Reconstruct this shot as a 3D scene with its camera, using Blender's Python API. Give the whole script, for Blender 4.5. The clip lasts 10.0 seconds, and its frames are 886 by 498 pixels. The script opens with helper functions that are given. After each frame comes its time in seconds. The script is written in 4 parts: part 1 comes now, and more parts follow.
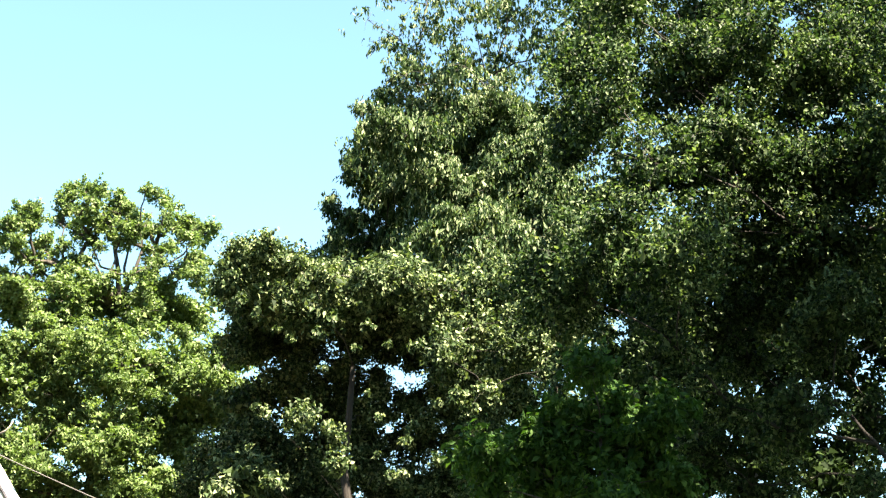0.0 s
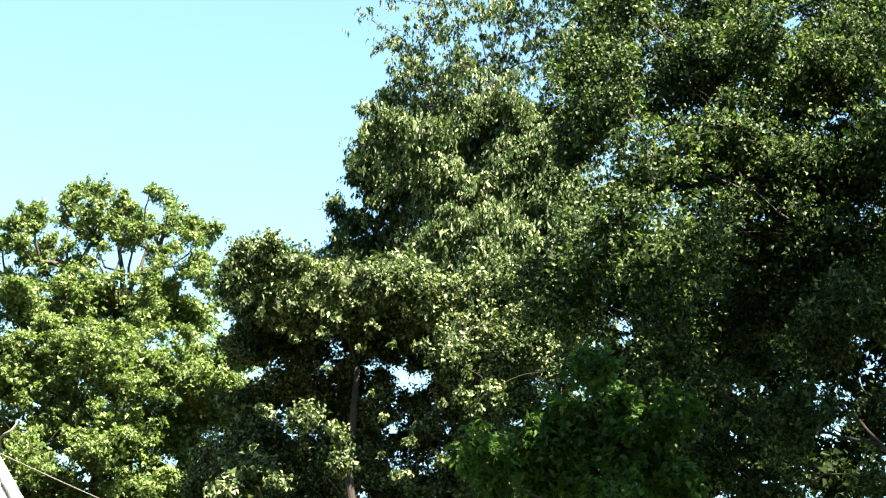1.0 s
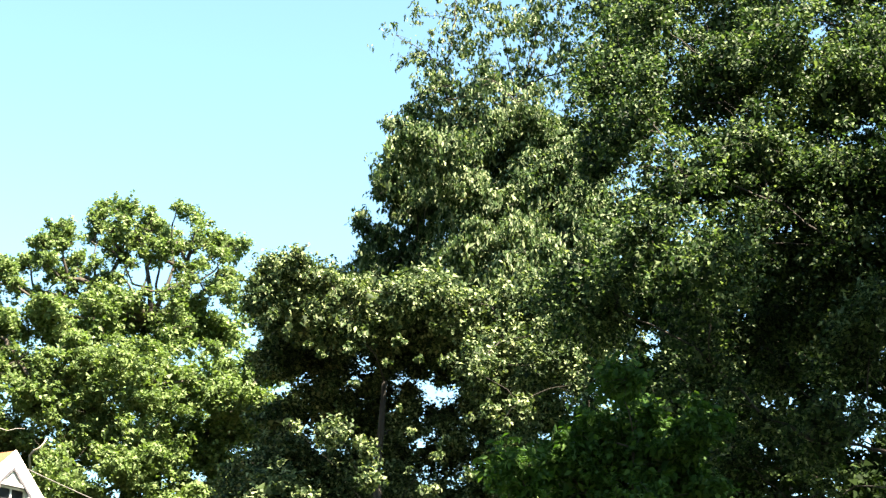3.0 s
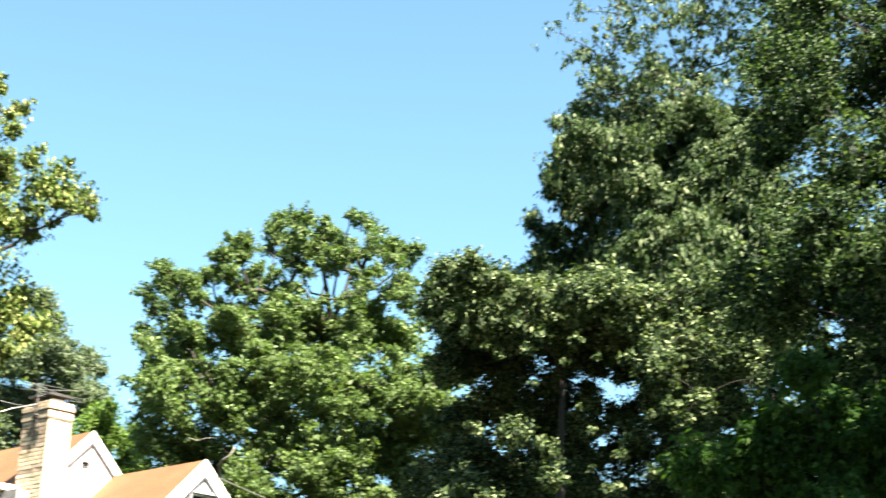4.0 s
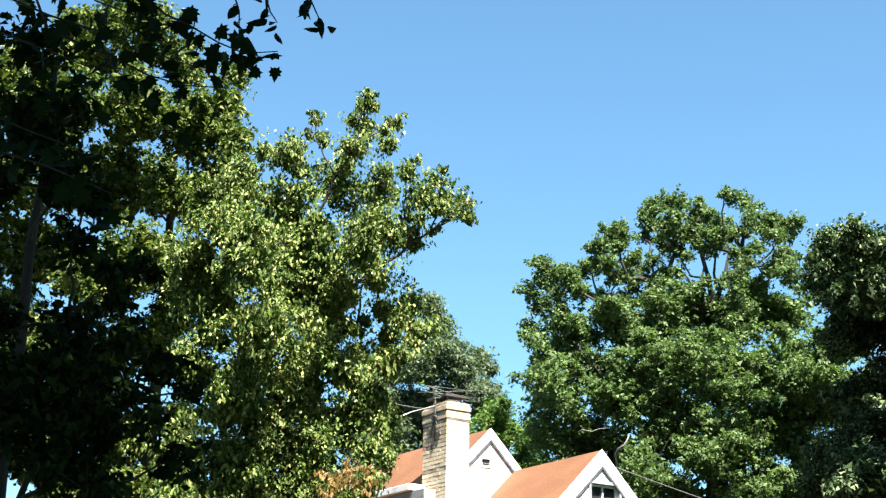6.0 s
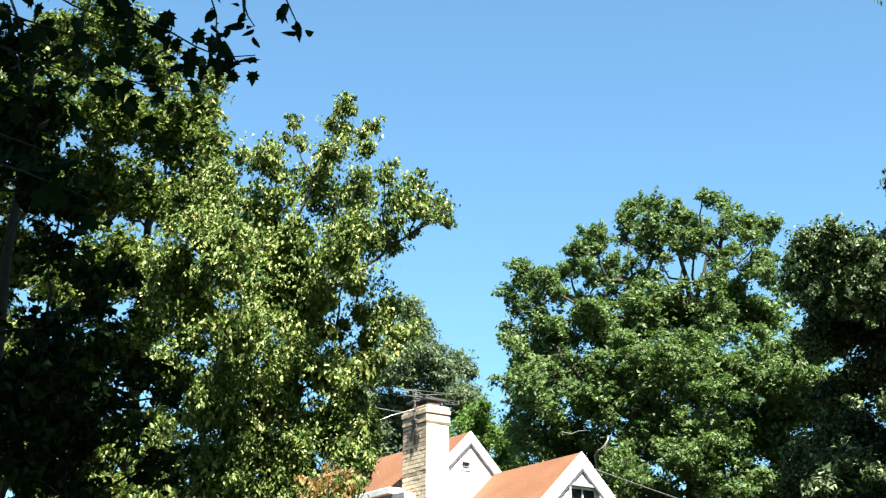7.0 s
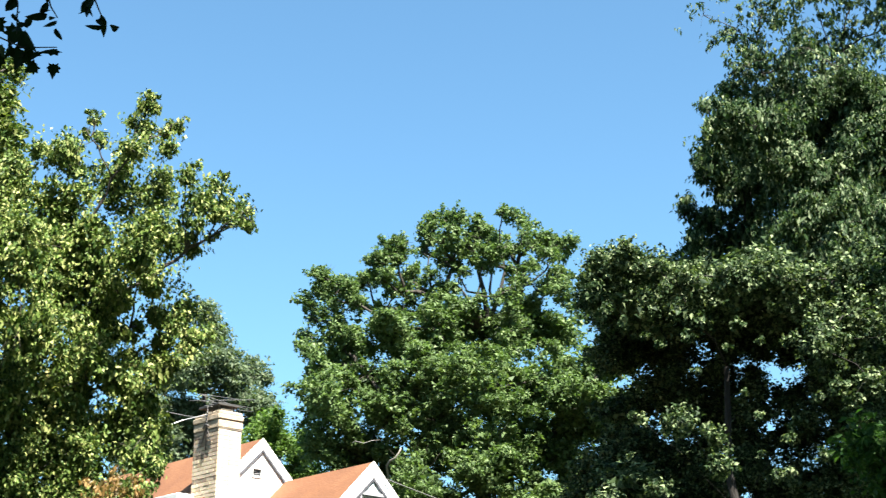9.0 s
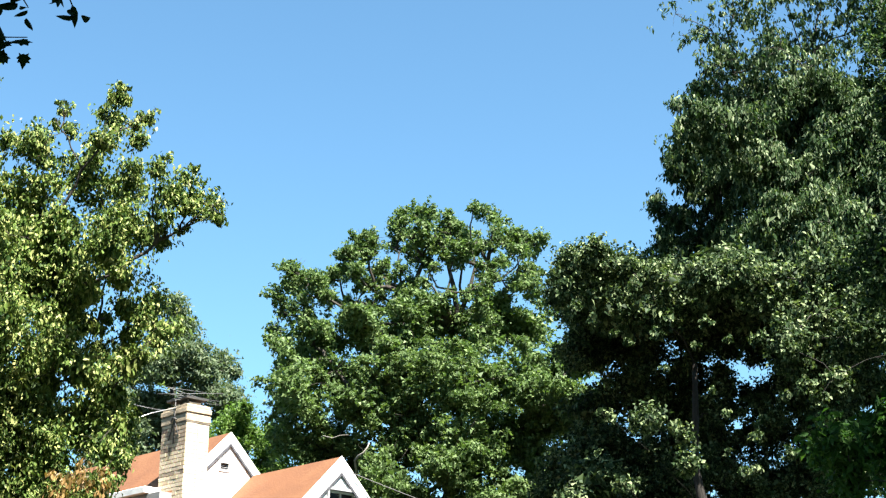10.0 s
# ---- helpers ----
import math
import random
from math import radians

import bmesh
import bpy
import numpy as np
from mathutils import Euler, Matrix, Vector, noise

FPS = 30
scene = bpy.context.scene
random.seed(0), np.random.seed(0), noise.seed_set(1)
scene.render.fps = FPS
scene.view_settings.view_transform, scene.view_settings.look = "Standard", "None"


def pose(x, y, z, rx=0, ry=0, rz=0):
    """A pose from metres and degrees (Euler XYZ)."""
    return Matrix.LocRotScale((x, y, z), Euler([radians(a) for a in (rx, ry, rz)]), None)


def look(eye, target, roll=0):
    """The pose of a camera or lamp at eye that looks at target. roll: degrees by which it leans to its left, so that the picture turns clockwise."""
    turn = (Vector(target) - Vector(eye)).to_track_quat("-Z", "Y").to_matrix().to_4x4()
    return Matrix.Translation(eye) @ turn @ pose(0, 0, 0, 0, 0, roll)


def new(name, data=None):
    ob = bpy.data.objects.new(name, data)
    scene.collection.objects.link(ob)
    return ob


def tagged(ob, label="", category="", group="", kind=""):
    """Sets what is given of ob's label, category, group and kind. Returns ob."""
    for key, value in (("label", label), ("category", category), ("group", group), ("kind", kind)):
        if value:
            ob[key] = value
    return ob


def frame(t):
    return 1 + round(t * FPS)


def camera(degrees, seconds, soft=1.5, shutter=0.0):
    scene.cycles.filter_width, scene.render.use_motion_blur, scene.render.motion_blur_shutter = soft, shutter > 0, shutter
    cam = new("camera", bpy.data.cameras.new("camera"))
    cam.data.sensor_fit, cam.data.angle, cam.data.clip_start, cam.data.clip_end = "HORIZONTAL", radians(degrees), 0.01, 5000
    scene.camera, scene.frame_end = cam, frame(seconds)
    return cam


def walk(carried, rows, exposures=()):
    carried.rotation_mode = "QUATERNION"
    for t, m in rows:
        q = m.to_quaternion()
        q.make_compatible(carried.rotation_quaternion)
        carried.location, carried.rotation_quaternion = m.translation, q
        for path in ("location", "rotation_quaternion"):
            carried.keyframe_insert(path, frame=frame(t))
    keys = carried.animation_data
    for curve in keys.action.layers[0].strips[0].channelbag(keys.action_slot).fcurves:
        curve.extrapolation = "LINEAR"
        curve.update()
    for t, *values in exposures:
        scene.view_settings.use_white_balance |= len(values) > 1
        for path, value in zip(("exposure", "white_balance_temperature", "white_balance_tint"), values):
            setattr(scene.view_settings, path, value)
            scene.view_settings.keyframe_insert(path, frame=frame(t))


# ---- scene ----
cam = camera(33.0, 10.0, soft=1.25, shutter=0.4)
EYE = 1.6
TURNS = [
    (0.0, 108.855, -1.437, -13.308),
    (0.5, 108.864, -1.457, -13.228),
    (1.0, 108.865, -1.476, -13.157),
    (1.5, 108.884, -1.499, -13.057),
    (2.0, 109.024, -1.529, -12.961),
    (2.2, 109.08, -1.53, -12.89),
    (3.3, 109.446, -1.208, -10.891),
    (3.5, 109.412, -1.165, -9.612),
    (4.0, 109.223, -1.227, -4.994),
    (4.5, 109.004, -1.135, -0.391),
    (5.0, 108.762, -1.078, 4.551),
    (5.5, 108.545, -1.028, 8.311),
    (5.7, 108.503, -1.031, 9.295),
    (6.2, 108.51, -0.72, 10.5),
    (6.8, 108.575, -0.337, 10.0),
    (7.0, 108.631, -0.261, 9.613),
    (7.5, 108.76, -0.192, 8.213),
    (8.0, 108.891, -0.137, 6.035),
    (8.5, 108.977, -0.11, 3.824),
    (9.0, 108.983, -0.024, 1.641),
    (9.5, 108.899, -0.052, 0.489),
    (10.0, 108.817, -0.247, 0.368),
]
EXPOSURES = [(0.0, 3.4, 7850, 13), (3.3, 3.4, 7850, 13), (3.7, 3.2, 7450, 12), (4.1, 2.84, 7250, 10), (4.5, 2.64, 7050, 9), (5.0, 2.44, 6700, 9), (5.5, 2.39, 6480, 9), (10.0, 2.39, 6450, 9)]
walk(cam, [(t, pose(0, 0, EYE, rx, ry, rz)) for t, rx, ry, rz in TURNS], EXPOSURES)

# ---- light ----
SUN_AZ, SUN_EL = 148.0, 57.0        # clockwise from +y
sun_way = Vector((math.sin(radians(SUN_AZ)) * math.cos(radians(SUN_EL)), math.cos(radians(SUN_AZ)) * math.cos(radians(SUN_EL)), math.sin(radians(SUN_EL))))
sun = new("sun", bpy.data.lights.new("sun", "SUN"))
sun.data.energy, sun.data.angle, sun.data.color = 5.0, radians(0.5), (1.0, 0.95, 0.86)
sun.matrix_world = look((0, 0, 60), Vector((0, 0, 60)) - sun_way)

world = bpy.data.worlds.new("sky")
scene.world = world
world.use_nodes = True
wn, wl = world.node_tree.nodes, world.node_tree.links
sky = wn.new("ShaderNodeTexSky")
sky.sky_type, sky.sun_disc = "NISHITA", False
sky.sun_elevation, sky.sun_rotation = radians(SUN_EL), radians(SUN_AZ)
sky.air_density, sky.dust_density, sky.ozone_density = 1.0, 0.6, 1.6
tint = wn.new("ShaderNodeMix")
tint.data_type, tint.blend_type = "RGBA", "MULTIPLY"
tint.inputs[0].default_value = 1.0
tint.inputs[7].default_value = (0.71, 0.98, 1.0, 1)
wl.new(sky.outputs[0], tint.inputs[6])
wl.new(tint.outputs[2], wn["Background"].inputs[0])
wn["Background"].inputs[1].default_value = 0.05


# ---- materials ----
def material(name):
    m = bpy.data.materials.new(name)
    m.use_nodes = True
    return m, m.node_tree.nodes, m.node_tree.links, m.node_tree.nodes["Principled BSDF"]


def ramp_of(n, stops):
    r = n.new("ShaderNodeValToRGB")
    while len(r.color_ramp.elements) < len(stops):
        r.color_ramp.elements.new(0.5)
    for e, (p, c) in zip(r.color_ramp.elements, stops):
        e.position, e.color = p, (*c, 1)
    return r


def leaf_material(name, dark, mid, light, gloss=0.45, through_light=0.3, spec=0.3, turned=None):
    """Leaves: each one its own green, a waxy upper side, light that comes through."""
    m, n, l, p = material(name)
    geo = n.new("ShaderNodeNewGeometry")
    r = ramp_of(n, [(0.22, dark), (0.58, mid), (0.86, light), *([(0.97, turned)] if turned else [])])
    big = n.new("ShaderNodeTexNoise")
    big.inputs["Scale"].default_value = 0.9
    mix = n.new("ShaderNodeMath")
    mix.operation = "MULTIPLY_ADD"
    mix.inputs[1].default_value = 0.66
    half = n.new("ShaderNodeMath")
    half.operation = "MULTIPLY"
    half.inputs[1].default_value = 0.34
    tc = n.new("ShaderNodeTexCoord")
    l.new(tc.outputs["Object"], big.inputs["Vector"])
    l.new(big.outputs[0], half.inputs[0])
    l.new(geo.outputs["Random Per Island"], mix.inputs[0])
    l.new(half.outputs[0], mix.inputs[2])
    l.new(mix.outputs[0], r.inputs[0])
    l.new(r.outputs[0], p.inputs["Base Color"])
    p.inputs["Roughness"].default_value = gloss
    p.inputs["Specular IOR Level"].default_value = spec
    tr = n.new("ShaderNodeBsdfTranslucent")
    tint = n.new("ShaderNodeMix")
    tint.data_type, tint.blend_type = "RGBA", "MULTIPLY"
    tint.inputs[0].default_value = 1.0
    tint.inputs[7].default_value = (1.3, 1.5, 0.65, 1)
    l.new(r.outputs[0], tint.inputs[6])
    l.new(tint.outputs[2], tr.inputs[0])
    sh = n.new("ShaderNodeMixShader")
    sh.inputs[0].default_value = through_light
    l.new(p.outputs[0], sh.inputs[1])
    l.new(tr.outputs[0], sh.inputs[2])
    l.new(sh.outputs[0], n["Material Output"].inputs[0])
    return m


def rough_material(name, stops, scale, rough=0.8, bump=0.3, stretch=(1, 1, 1), fine=12.0, detail=6.0):
    """A matt surface with stains on a large scale and grain on a small one."""
    m, n, l, p = material(name)
    tc, mp = n.new("ShaderNodeTexCoord"), n.new("ShaderNodeMapping")
    mp.inputs["Scale"].default_value = stretch
    l.new(tc.outputs["Object"], mp.inputs[0])
    a, b = n.new("ShaderNodeTexNoise"), n.new("ShaderNodeTexNoise")
    a.inputs["Scale"].default_value, b.inputs["Scale"].default_value = scale, scale * fine
    a.inputs["Detail"].default_value = detail
    for t in (a, b):
        l.new(mp.outputs[0], t.inputs["Vector"])
    add = n.new("ShaderNodeMix")
    add.inputs[0].default_value = 0.4
    l.new(a.outputs[0], add.inputs[2])
    l.new(b.outputs[0], add.inputs[3])
    r = ramp_of(n, stops)
    l.new(add.outputs[0], r.inputs[0])
    l.new(r.outputs[0], p.inputs["Base Color"])
    p.inputs["Roughness"].default_value = rough
    bp = n.new("ShaderNodeBump")
    bp.inputs["Strength"].default_value, bp.inputs["Distance"].default_value = bump, 0.02
    l.new(b.outputs[0], bp.inputs["Height"])
    l.new(bp.outputs[0], p.inputs["Normal"])
    return m


OAK_LEAF = leaf_material("oak_leaf", (0.0387, 0.0672, 0.0216), (0.106, 0.166, 0.0576), (0.185, 0.24, 0.0984), 0.5, 0.3, 0.15)
MAPLE_LEAF = leaf_material("maple_leaf", (0.01, 0.02, 0.008), (0.042, 0.072, 0.029), (0.26, 0.31, 0.16), 0.5, 0.2, 0.08)
WILLOW_LEAF = leaf_material("narrow_leaf", (0.012, 0.027, 0.009), (0.047, 0.084, 0.033), (0.25, 0.295, 0.17), 0.45, 0.26, 0.08)
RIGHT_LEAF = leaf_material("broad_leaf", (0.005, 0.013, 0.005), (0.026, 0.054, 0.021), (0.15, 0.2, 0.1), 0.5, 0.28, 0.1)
PEAR_LEAF = leaf_material("pear_leaf", (0.019, 0.0432, 0.0084), (0.116, 0.171, 0.0384), (0.381, 0.389, 0.15), 0.45, 0.16, 0.12, (0.32, 0.17, 0.06))
TURNED_LEAF = leaf_material("turned_leaf", (0.06, 0.05, 0.012), (0.22, 0.13, 0.045), (0.4, 0.26, 0.11), 0.45, 0.3, 0.25)
ASH_LEAF = leaf_material("ash_leaf", (0.018, 0.04, 0.008), (0.088, 0.13, 0.027), (0.29, 0.3, 0.11), 0.45, 0.28, 0.12)
# near-black leaves: the shade these trees stand in is put into the colour
PAINTED_SHADE_LEAF = leaf_material("painted_shade_leaf", (0.004, 0.01, 0.0025), (0.009, 0.021, 0.005), (0.022, 0.04, 0.01), 0.7, 0.12, 0.06)
# hanging boughs' leaves: their dark silhouette against the sky is in the base colour
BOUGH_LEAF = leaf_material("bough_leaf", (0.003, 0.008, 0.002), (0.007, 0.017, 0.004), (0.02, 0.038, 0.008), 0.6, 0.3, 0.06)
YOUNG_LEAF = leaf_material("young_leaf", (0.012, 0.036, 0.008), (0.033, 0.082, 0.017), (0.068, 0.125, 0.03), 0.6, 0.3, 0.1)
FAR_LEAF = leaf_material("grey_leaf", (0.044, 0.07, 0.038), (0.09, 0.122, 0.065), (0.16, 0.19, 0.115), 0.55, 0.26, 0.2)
BUSH_LEAF = leaf_material("bush_leaf", (0.036, 0.075, 0.011), (0.078, 0.14, 0.024), (0.13, 0.2, 0.045), 0.5, 0.32, 0.2)
BARK = rough_material("bark", [(0.3, (0.02, 0.016, 0.012)), (0.55, (0.045, 0.037, 0.028)), (0.75, (0.085, 0.073, 0.06))], 3, 0.9, 0.9, (1, 1, 0.25))
TWIG = rough_material("dark_twig", [(0.3, (0.012, 0.01, 0.008)), (0.7, (0.03, 0.025, 0.02))], 20, 0.9, 0.3)
PALE_BARK = rough_material("pale_bark", [(0.3, (0.16, 0.145, 0.12)), (0.7, (0.3, 0.28, 0.245))], 4, 0.85, 0.5, (1, 1, 0.3))
# kept this dark so that the ground throws little light up into the crowns
GRASS = rough_material("grass", [(0.3, (0.011, 0.017, 0.006)), (0.6, (0.018, 0.029, 0.01)), (0.8, (0.03, 0.036, 0.015))], 0.35, 0.9, 0.6, (1, 1, 1), 40)
WHITE_PAINT = rough_material("white_paint", [(0.3, (0.74, 0.74, 0.72)), (0.7, (0.82, 0.82, 0.8))], 1.5, 0.55, 0.1, (1, 1, 4))
TRIM_GREY = rough_material("grey_trim", [(0.3, (0.2, 0.2, 0.21)), (0.7, (0.3, 0.3, 0.31))], 3, 0.7, 0.1)
ROOF = rough_material("orange_shingle", [(0.3, (0.108, 0.041, 0.0155)), (0.5, (0.142, 0.056, 0.021)), (0.7, (0.175, 0.077, 0.031))], 1.2, 0.9, 0.5, (1, 1, 1), 18)
MORTAR = rough_material("mortar", [(0.3, (0.36, 0.31, 0.24)), (0.7, (0.5, 0.44, 0.36))], 8, 0.95, 0.4)
# soot plus the left face's shade in one colour; also the joints below the cap
SOOT_SHADE_MORTAR = rough_material("soot_shade_mortar", [(0.35, (0.06, 0.05, 0.04)), (0.6, (0.24, 0.2, 0.15))], 4, 0.95, 0.4)
# trim colour that also holds the shadow line under the rake boards
DARK_TRIM = rough_material("dark_trim", [(0.4, (0.025, 0.025, 0.032)), (0.62, (0.1, 0.1, 0.115))], 7, 0.8, 0.2)
# dormer wall below the fascia: its shade is mixed into this grey
SHADED_SIDING = rough_material("shaded_siding", [(0.3, (0.2, 0.2, 0.2)), (0.7, (0.28, 0.28, 0.28))], 2, 0.7, 0.1, (1, 1, 6))
CONCRETE = rough_material("cap_concrete", [(0.3, (0.4, 0.36, 0.3)), (0.7, (0.6, 0.56, 0.48))], 6, 0.9, 0.4)
METAL = rough_material("weathered_aluminium", [(0.3, (0.4, 0.4, 0.4)), (0.7, (0.62, 0.62, 0.6))], 9, 0.45, 0.1)
METAL.node_tree.nodes["Principled BSDF"].inputs["Metallic"].default_value = 0.7
DARK_METAL = rough_material("dark_metal", [(0.3, (0.02, 0.02, 0.02)), (0.7, (0.07, 0.065, 0.06))], 9, 0.6, 0.1)
CABLE = rough_material("grey_cable", [(0.3, (0.06, 0.06, 0.056)), (0.7, (0.11, 0.105, 0.1))], 9, 0.6, 0.1)
DULL_METAL = rough_material("dull_grey_metal", [(0.3, (0.06, 0.06, 0.06)), (0.7, (0.13, 0.13, 0.13))], 9, 0.5, 0.1)
CAP_BRICK = rough_material("cap_brick", [(0.3, (0.28, 0.21, 0.14)), (0.55, (0.42, 0.34, 0.24)), (0.75, (0.5, 0.42, 0.31))], 5, 0.9, 0.5, (1, 1, 2))
GLASS, _n, _l, _p = material("window_glass")
_p.inputs["Base Color"].default_value = (0.02, 0.022, 0.025, 1)
_p.inputs["Roughness"].default_value = 0.08


def brick_material(name, stops):
    m, n, l, p = material(name)
    info = n.new("ShaderNodeObjectInfo")
    r = ramp_of(n, stops)
    l.new(info.outputs["Random"], r.inputs[0])
    tc, t = n.new("ShaderNodeTexCoord"), n.new("ShaderNodeTexNoise")
    t.inputs["Scale"].default_value = 40
    l.new(tc.outputs["Object"], t.inputs["Vector"])
    mx = n.new("ShaderNodeMix")
    mx.data_type, mx.blend_type = "RGBA", "OVERLAY"
    mx.inputs[0].default_value = 0.5
    l.new(r.outputs[0], mx.inputs[6])
    l.new(t.outputs[1], mx.inputs[7])
    l.new(mx.outputs[2], p.inputs["Base Color"])
    p.inputs["Roughness"].default_value = 0.9
    return m


BRICK = brick_material("buff_brick", [(0.0, (0.43, 0.36, 0.26)), (0.5, (0.47, 0.4, 0.3)), (1.0, (0.5, 0.43, 0.33))])
# left face only: how little sun it catches is evened out in these tones
LEFT_FACE_BRICK = brick_material("left_face_brick", [(0.0, (0.46, 0.36, 0.22)), (0.35, (0.6, 0.49, 0.33)), (0.75, (0.66, 0.55, 0.39)), (1.0, (0.52, 0.41, 0.26))])
# left face's upper bricks: soot, with that side's shade painted in
SOOT_SHADE_BRICK = brick_material("soot_shade_brick", [(0.0, (0.14, 0.105, 0.075)), (0.45, (0.4, 0.31, 0.21)), (1.0, (0.56, 0.455, 0.32))])


# ---- building blocks ----
def mesh_of(name, verts, faces, mat, smooth=False):
    me = bpy.data.meshes.new(name)
    me.from_pydata([tuple(v) for v in verts], [], faces)
    me.materials.append(mat)
    if smooth:
        me.polygons.foreach_set("use_smooth", [True] * len(me.polygons))
    me.update()
    return me


def part(name, bm, mat, parent=None, label="", bevel=0.0):
    """One bmesh as one mesh object under a thing or a part."""
    if bevel:
        bmesh.ops.bevel(bm, geom=list(bm.edges), offset=bevel, segments=1, affect="EDGES")
    bmesh.ops.recalc_face_normals(bm, faces=bm.faces)
    me = bpy.data.meshes.new(name)
    bm.to_mesh(me)
    bm.free()
    me.materials.append(mat)
    ob = new(name, me)
    ob.parent = parent
    return tagged(ob, label)


def box(bm, x0, x1, y0, y1, z0, z1):
    vs = [bm.verts.new(p) for p in ((x0, y0, z0), (x1, y0, z0), (x1, y1, z0), (x0, y1, z0), (x0, y0, z1), (x1, y0, z1), (x1, y1, z1), (x0, y1, z1))]
    for f in ((0, 3, 2, 1), (4, 5, 6, 7), (0, 1, 5, 4), (1, 2, 6, 5), (2, 3, 7, 6), (3, 0, 4, 7)):
        bm.faces.new([vs[i] for i in f])
    return vs


def prism(bm, outline, y0, y1):
    """An outline of (x, z) pushed from y0 to y1."""
    a = [bm.verts.new((x, y0, z)) for x, z in outline]
    b = [bm.verts.new((x, y1, z)) for x, z in outline]
    bm.faces.new(a)
    bm.faces.new(b[::-1])
    for i in range(len(a)):
        j = (i + 1) % len(a)
        bm.faces.new((a[i], b[i], b[j], a[j]))


def tube(points, radii, sides=6):
    """A tapered pipe through points: vertices and faces."""
    pts = [Vector(p) for p in points]
    verts, faces = [], []
    for i, p in enumerate(pts):
        d = (pts[min(i + 1, len(pts) - 1)] - pts[max(i - 1, 0)]).normalized()
        u = d.orthogonal().normalized() if i == 0 else (u - d * u.dot(d)).normalized()
        v = d.cross(u)
        for k in range(sides):
            a = 2 * math.pi * k / sides
            verts.append(p + (u * math.cos(a) + v * math.sin(a)) * radii[i])
    for i in range(len(pts) - 1):
        for k in range(sides):
            j = (k + 1) % sides
            faces.append((i * sides + k, i * sides + j, (i + 1) * sides + j, (i + 1) * sides + k))
    faces.append(tuple(range(sides))[::-1])
    faces.append(tuple(range((len(pts) - 1) * sides, len(pts) * sides)))
    return verts, faces


def pipe(name, points, radii, mat, parent=None, sides=6, label=""):
    ob = new(name, mesh_of(name, *tube(points, radii, sides), mat, True))
    ob.parent = parent
    return tagged(ob, label)


def bend(a, b, rise, n=6, wobble=0.0, rng=random):
    """Points of a limb that leaves a upwards and arrives at b."""
    a, b = Vector(a), Vector(b)
    c = (a + b) / 2 + Vector((0, 0, rise))
    out = []
    for i in range(n + 1):
        t = i / n
        p = a * (1 - t) ** 2 + c * 2 * t * (1 - t) + b * t * t
        if 0 < i < n:
            p += Vector((rng.uniform(-1, 1), rng.uniform(-1, 1), rng.uniform(-1, 1))) * wobble
        out.append(p)
    return out


def unit(a):
    return a / np.maximum(np.linalg.norm(a, axis=1, keepdims=True), 1e-9)


def leaf_mesh(name, centre, along, face, length, width, mat, small=False):
    """Many pointed leaves as arrays: folded, with four corners and two triangles each, or for small far ones three corners."""
    n = len(centre)
    side = unit(np.cross(along, face))
    up = np.cross(side, along)
    length, width = length[:, None], width[:, None]
    k = 3 if small else 4
    v = np.empty((n, k, 3))
    if small:
        v[:, 0] = centre - along * length * 0.4 + side * width * 0.6
        v[:, 1] = centre + along * length * 0.6
        v[:, 2] = centre - along * length * 0.4 - side * width * 0.6
    else:
        v[:, 0] = centre - along * length * 0.5
        v[:, 1] = centre + side * width * 0.5 + up * width * 0.18 - along * length * 0.06
        v[:, 2] = centre + along * length * 0.5 - up * length * 0.12
        v[:, 3] = centre - side * width * 0.5 + up * width * 0.18 - along * length * 0.06
    corners = np.array([0, 1, 2] if small else [0, 1, 2, 0, 2, 3])
    loops = ((np.arange(n) * k)[:, None] + corners).ravel()
    me = bpy.data.meshes.new(name)
    me.vertices.add(n * k)
    me.vertices.foreach_set("co", v.astype(np.float32).ravel())
    me.loops.add(len(loops))
    me.loops.foreach_set("vertex_index", loops.astype(np.int32))
    me.polygons.add(len(loops) // 3)
    me.polygons.foreach_set("loop_start", np.arange(0, len(loops), 3, dtype=np.int32))
    me.materials.append(mat)
    me.update(calc_edges=True)
    return me


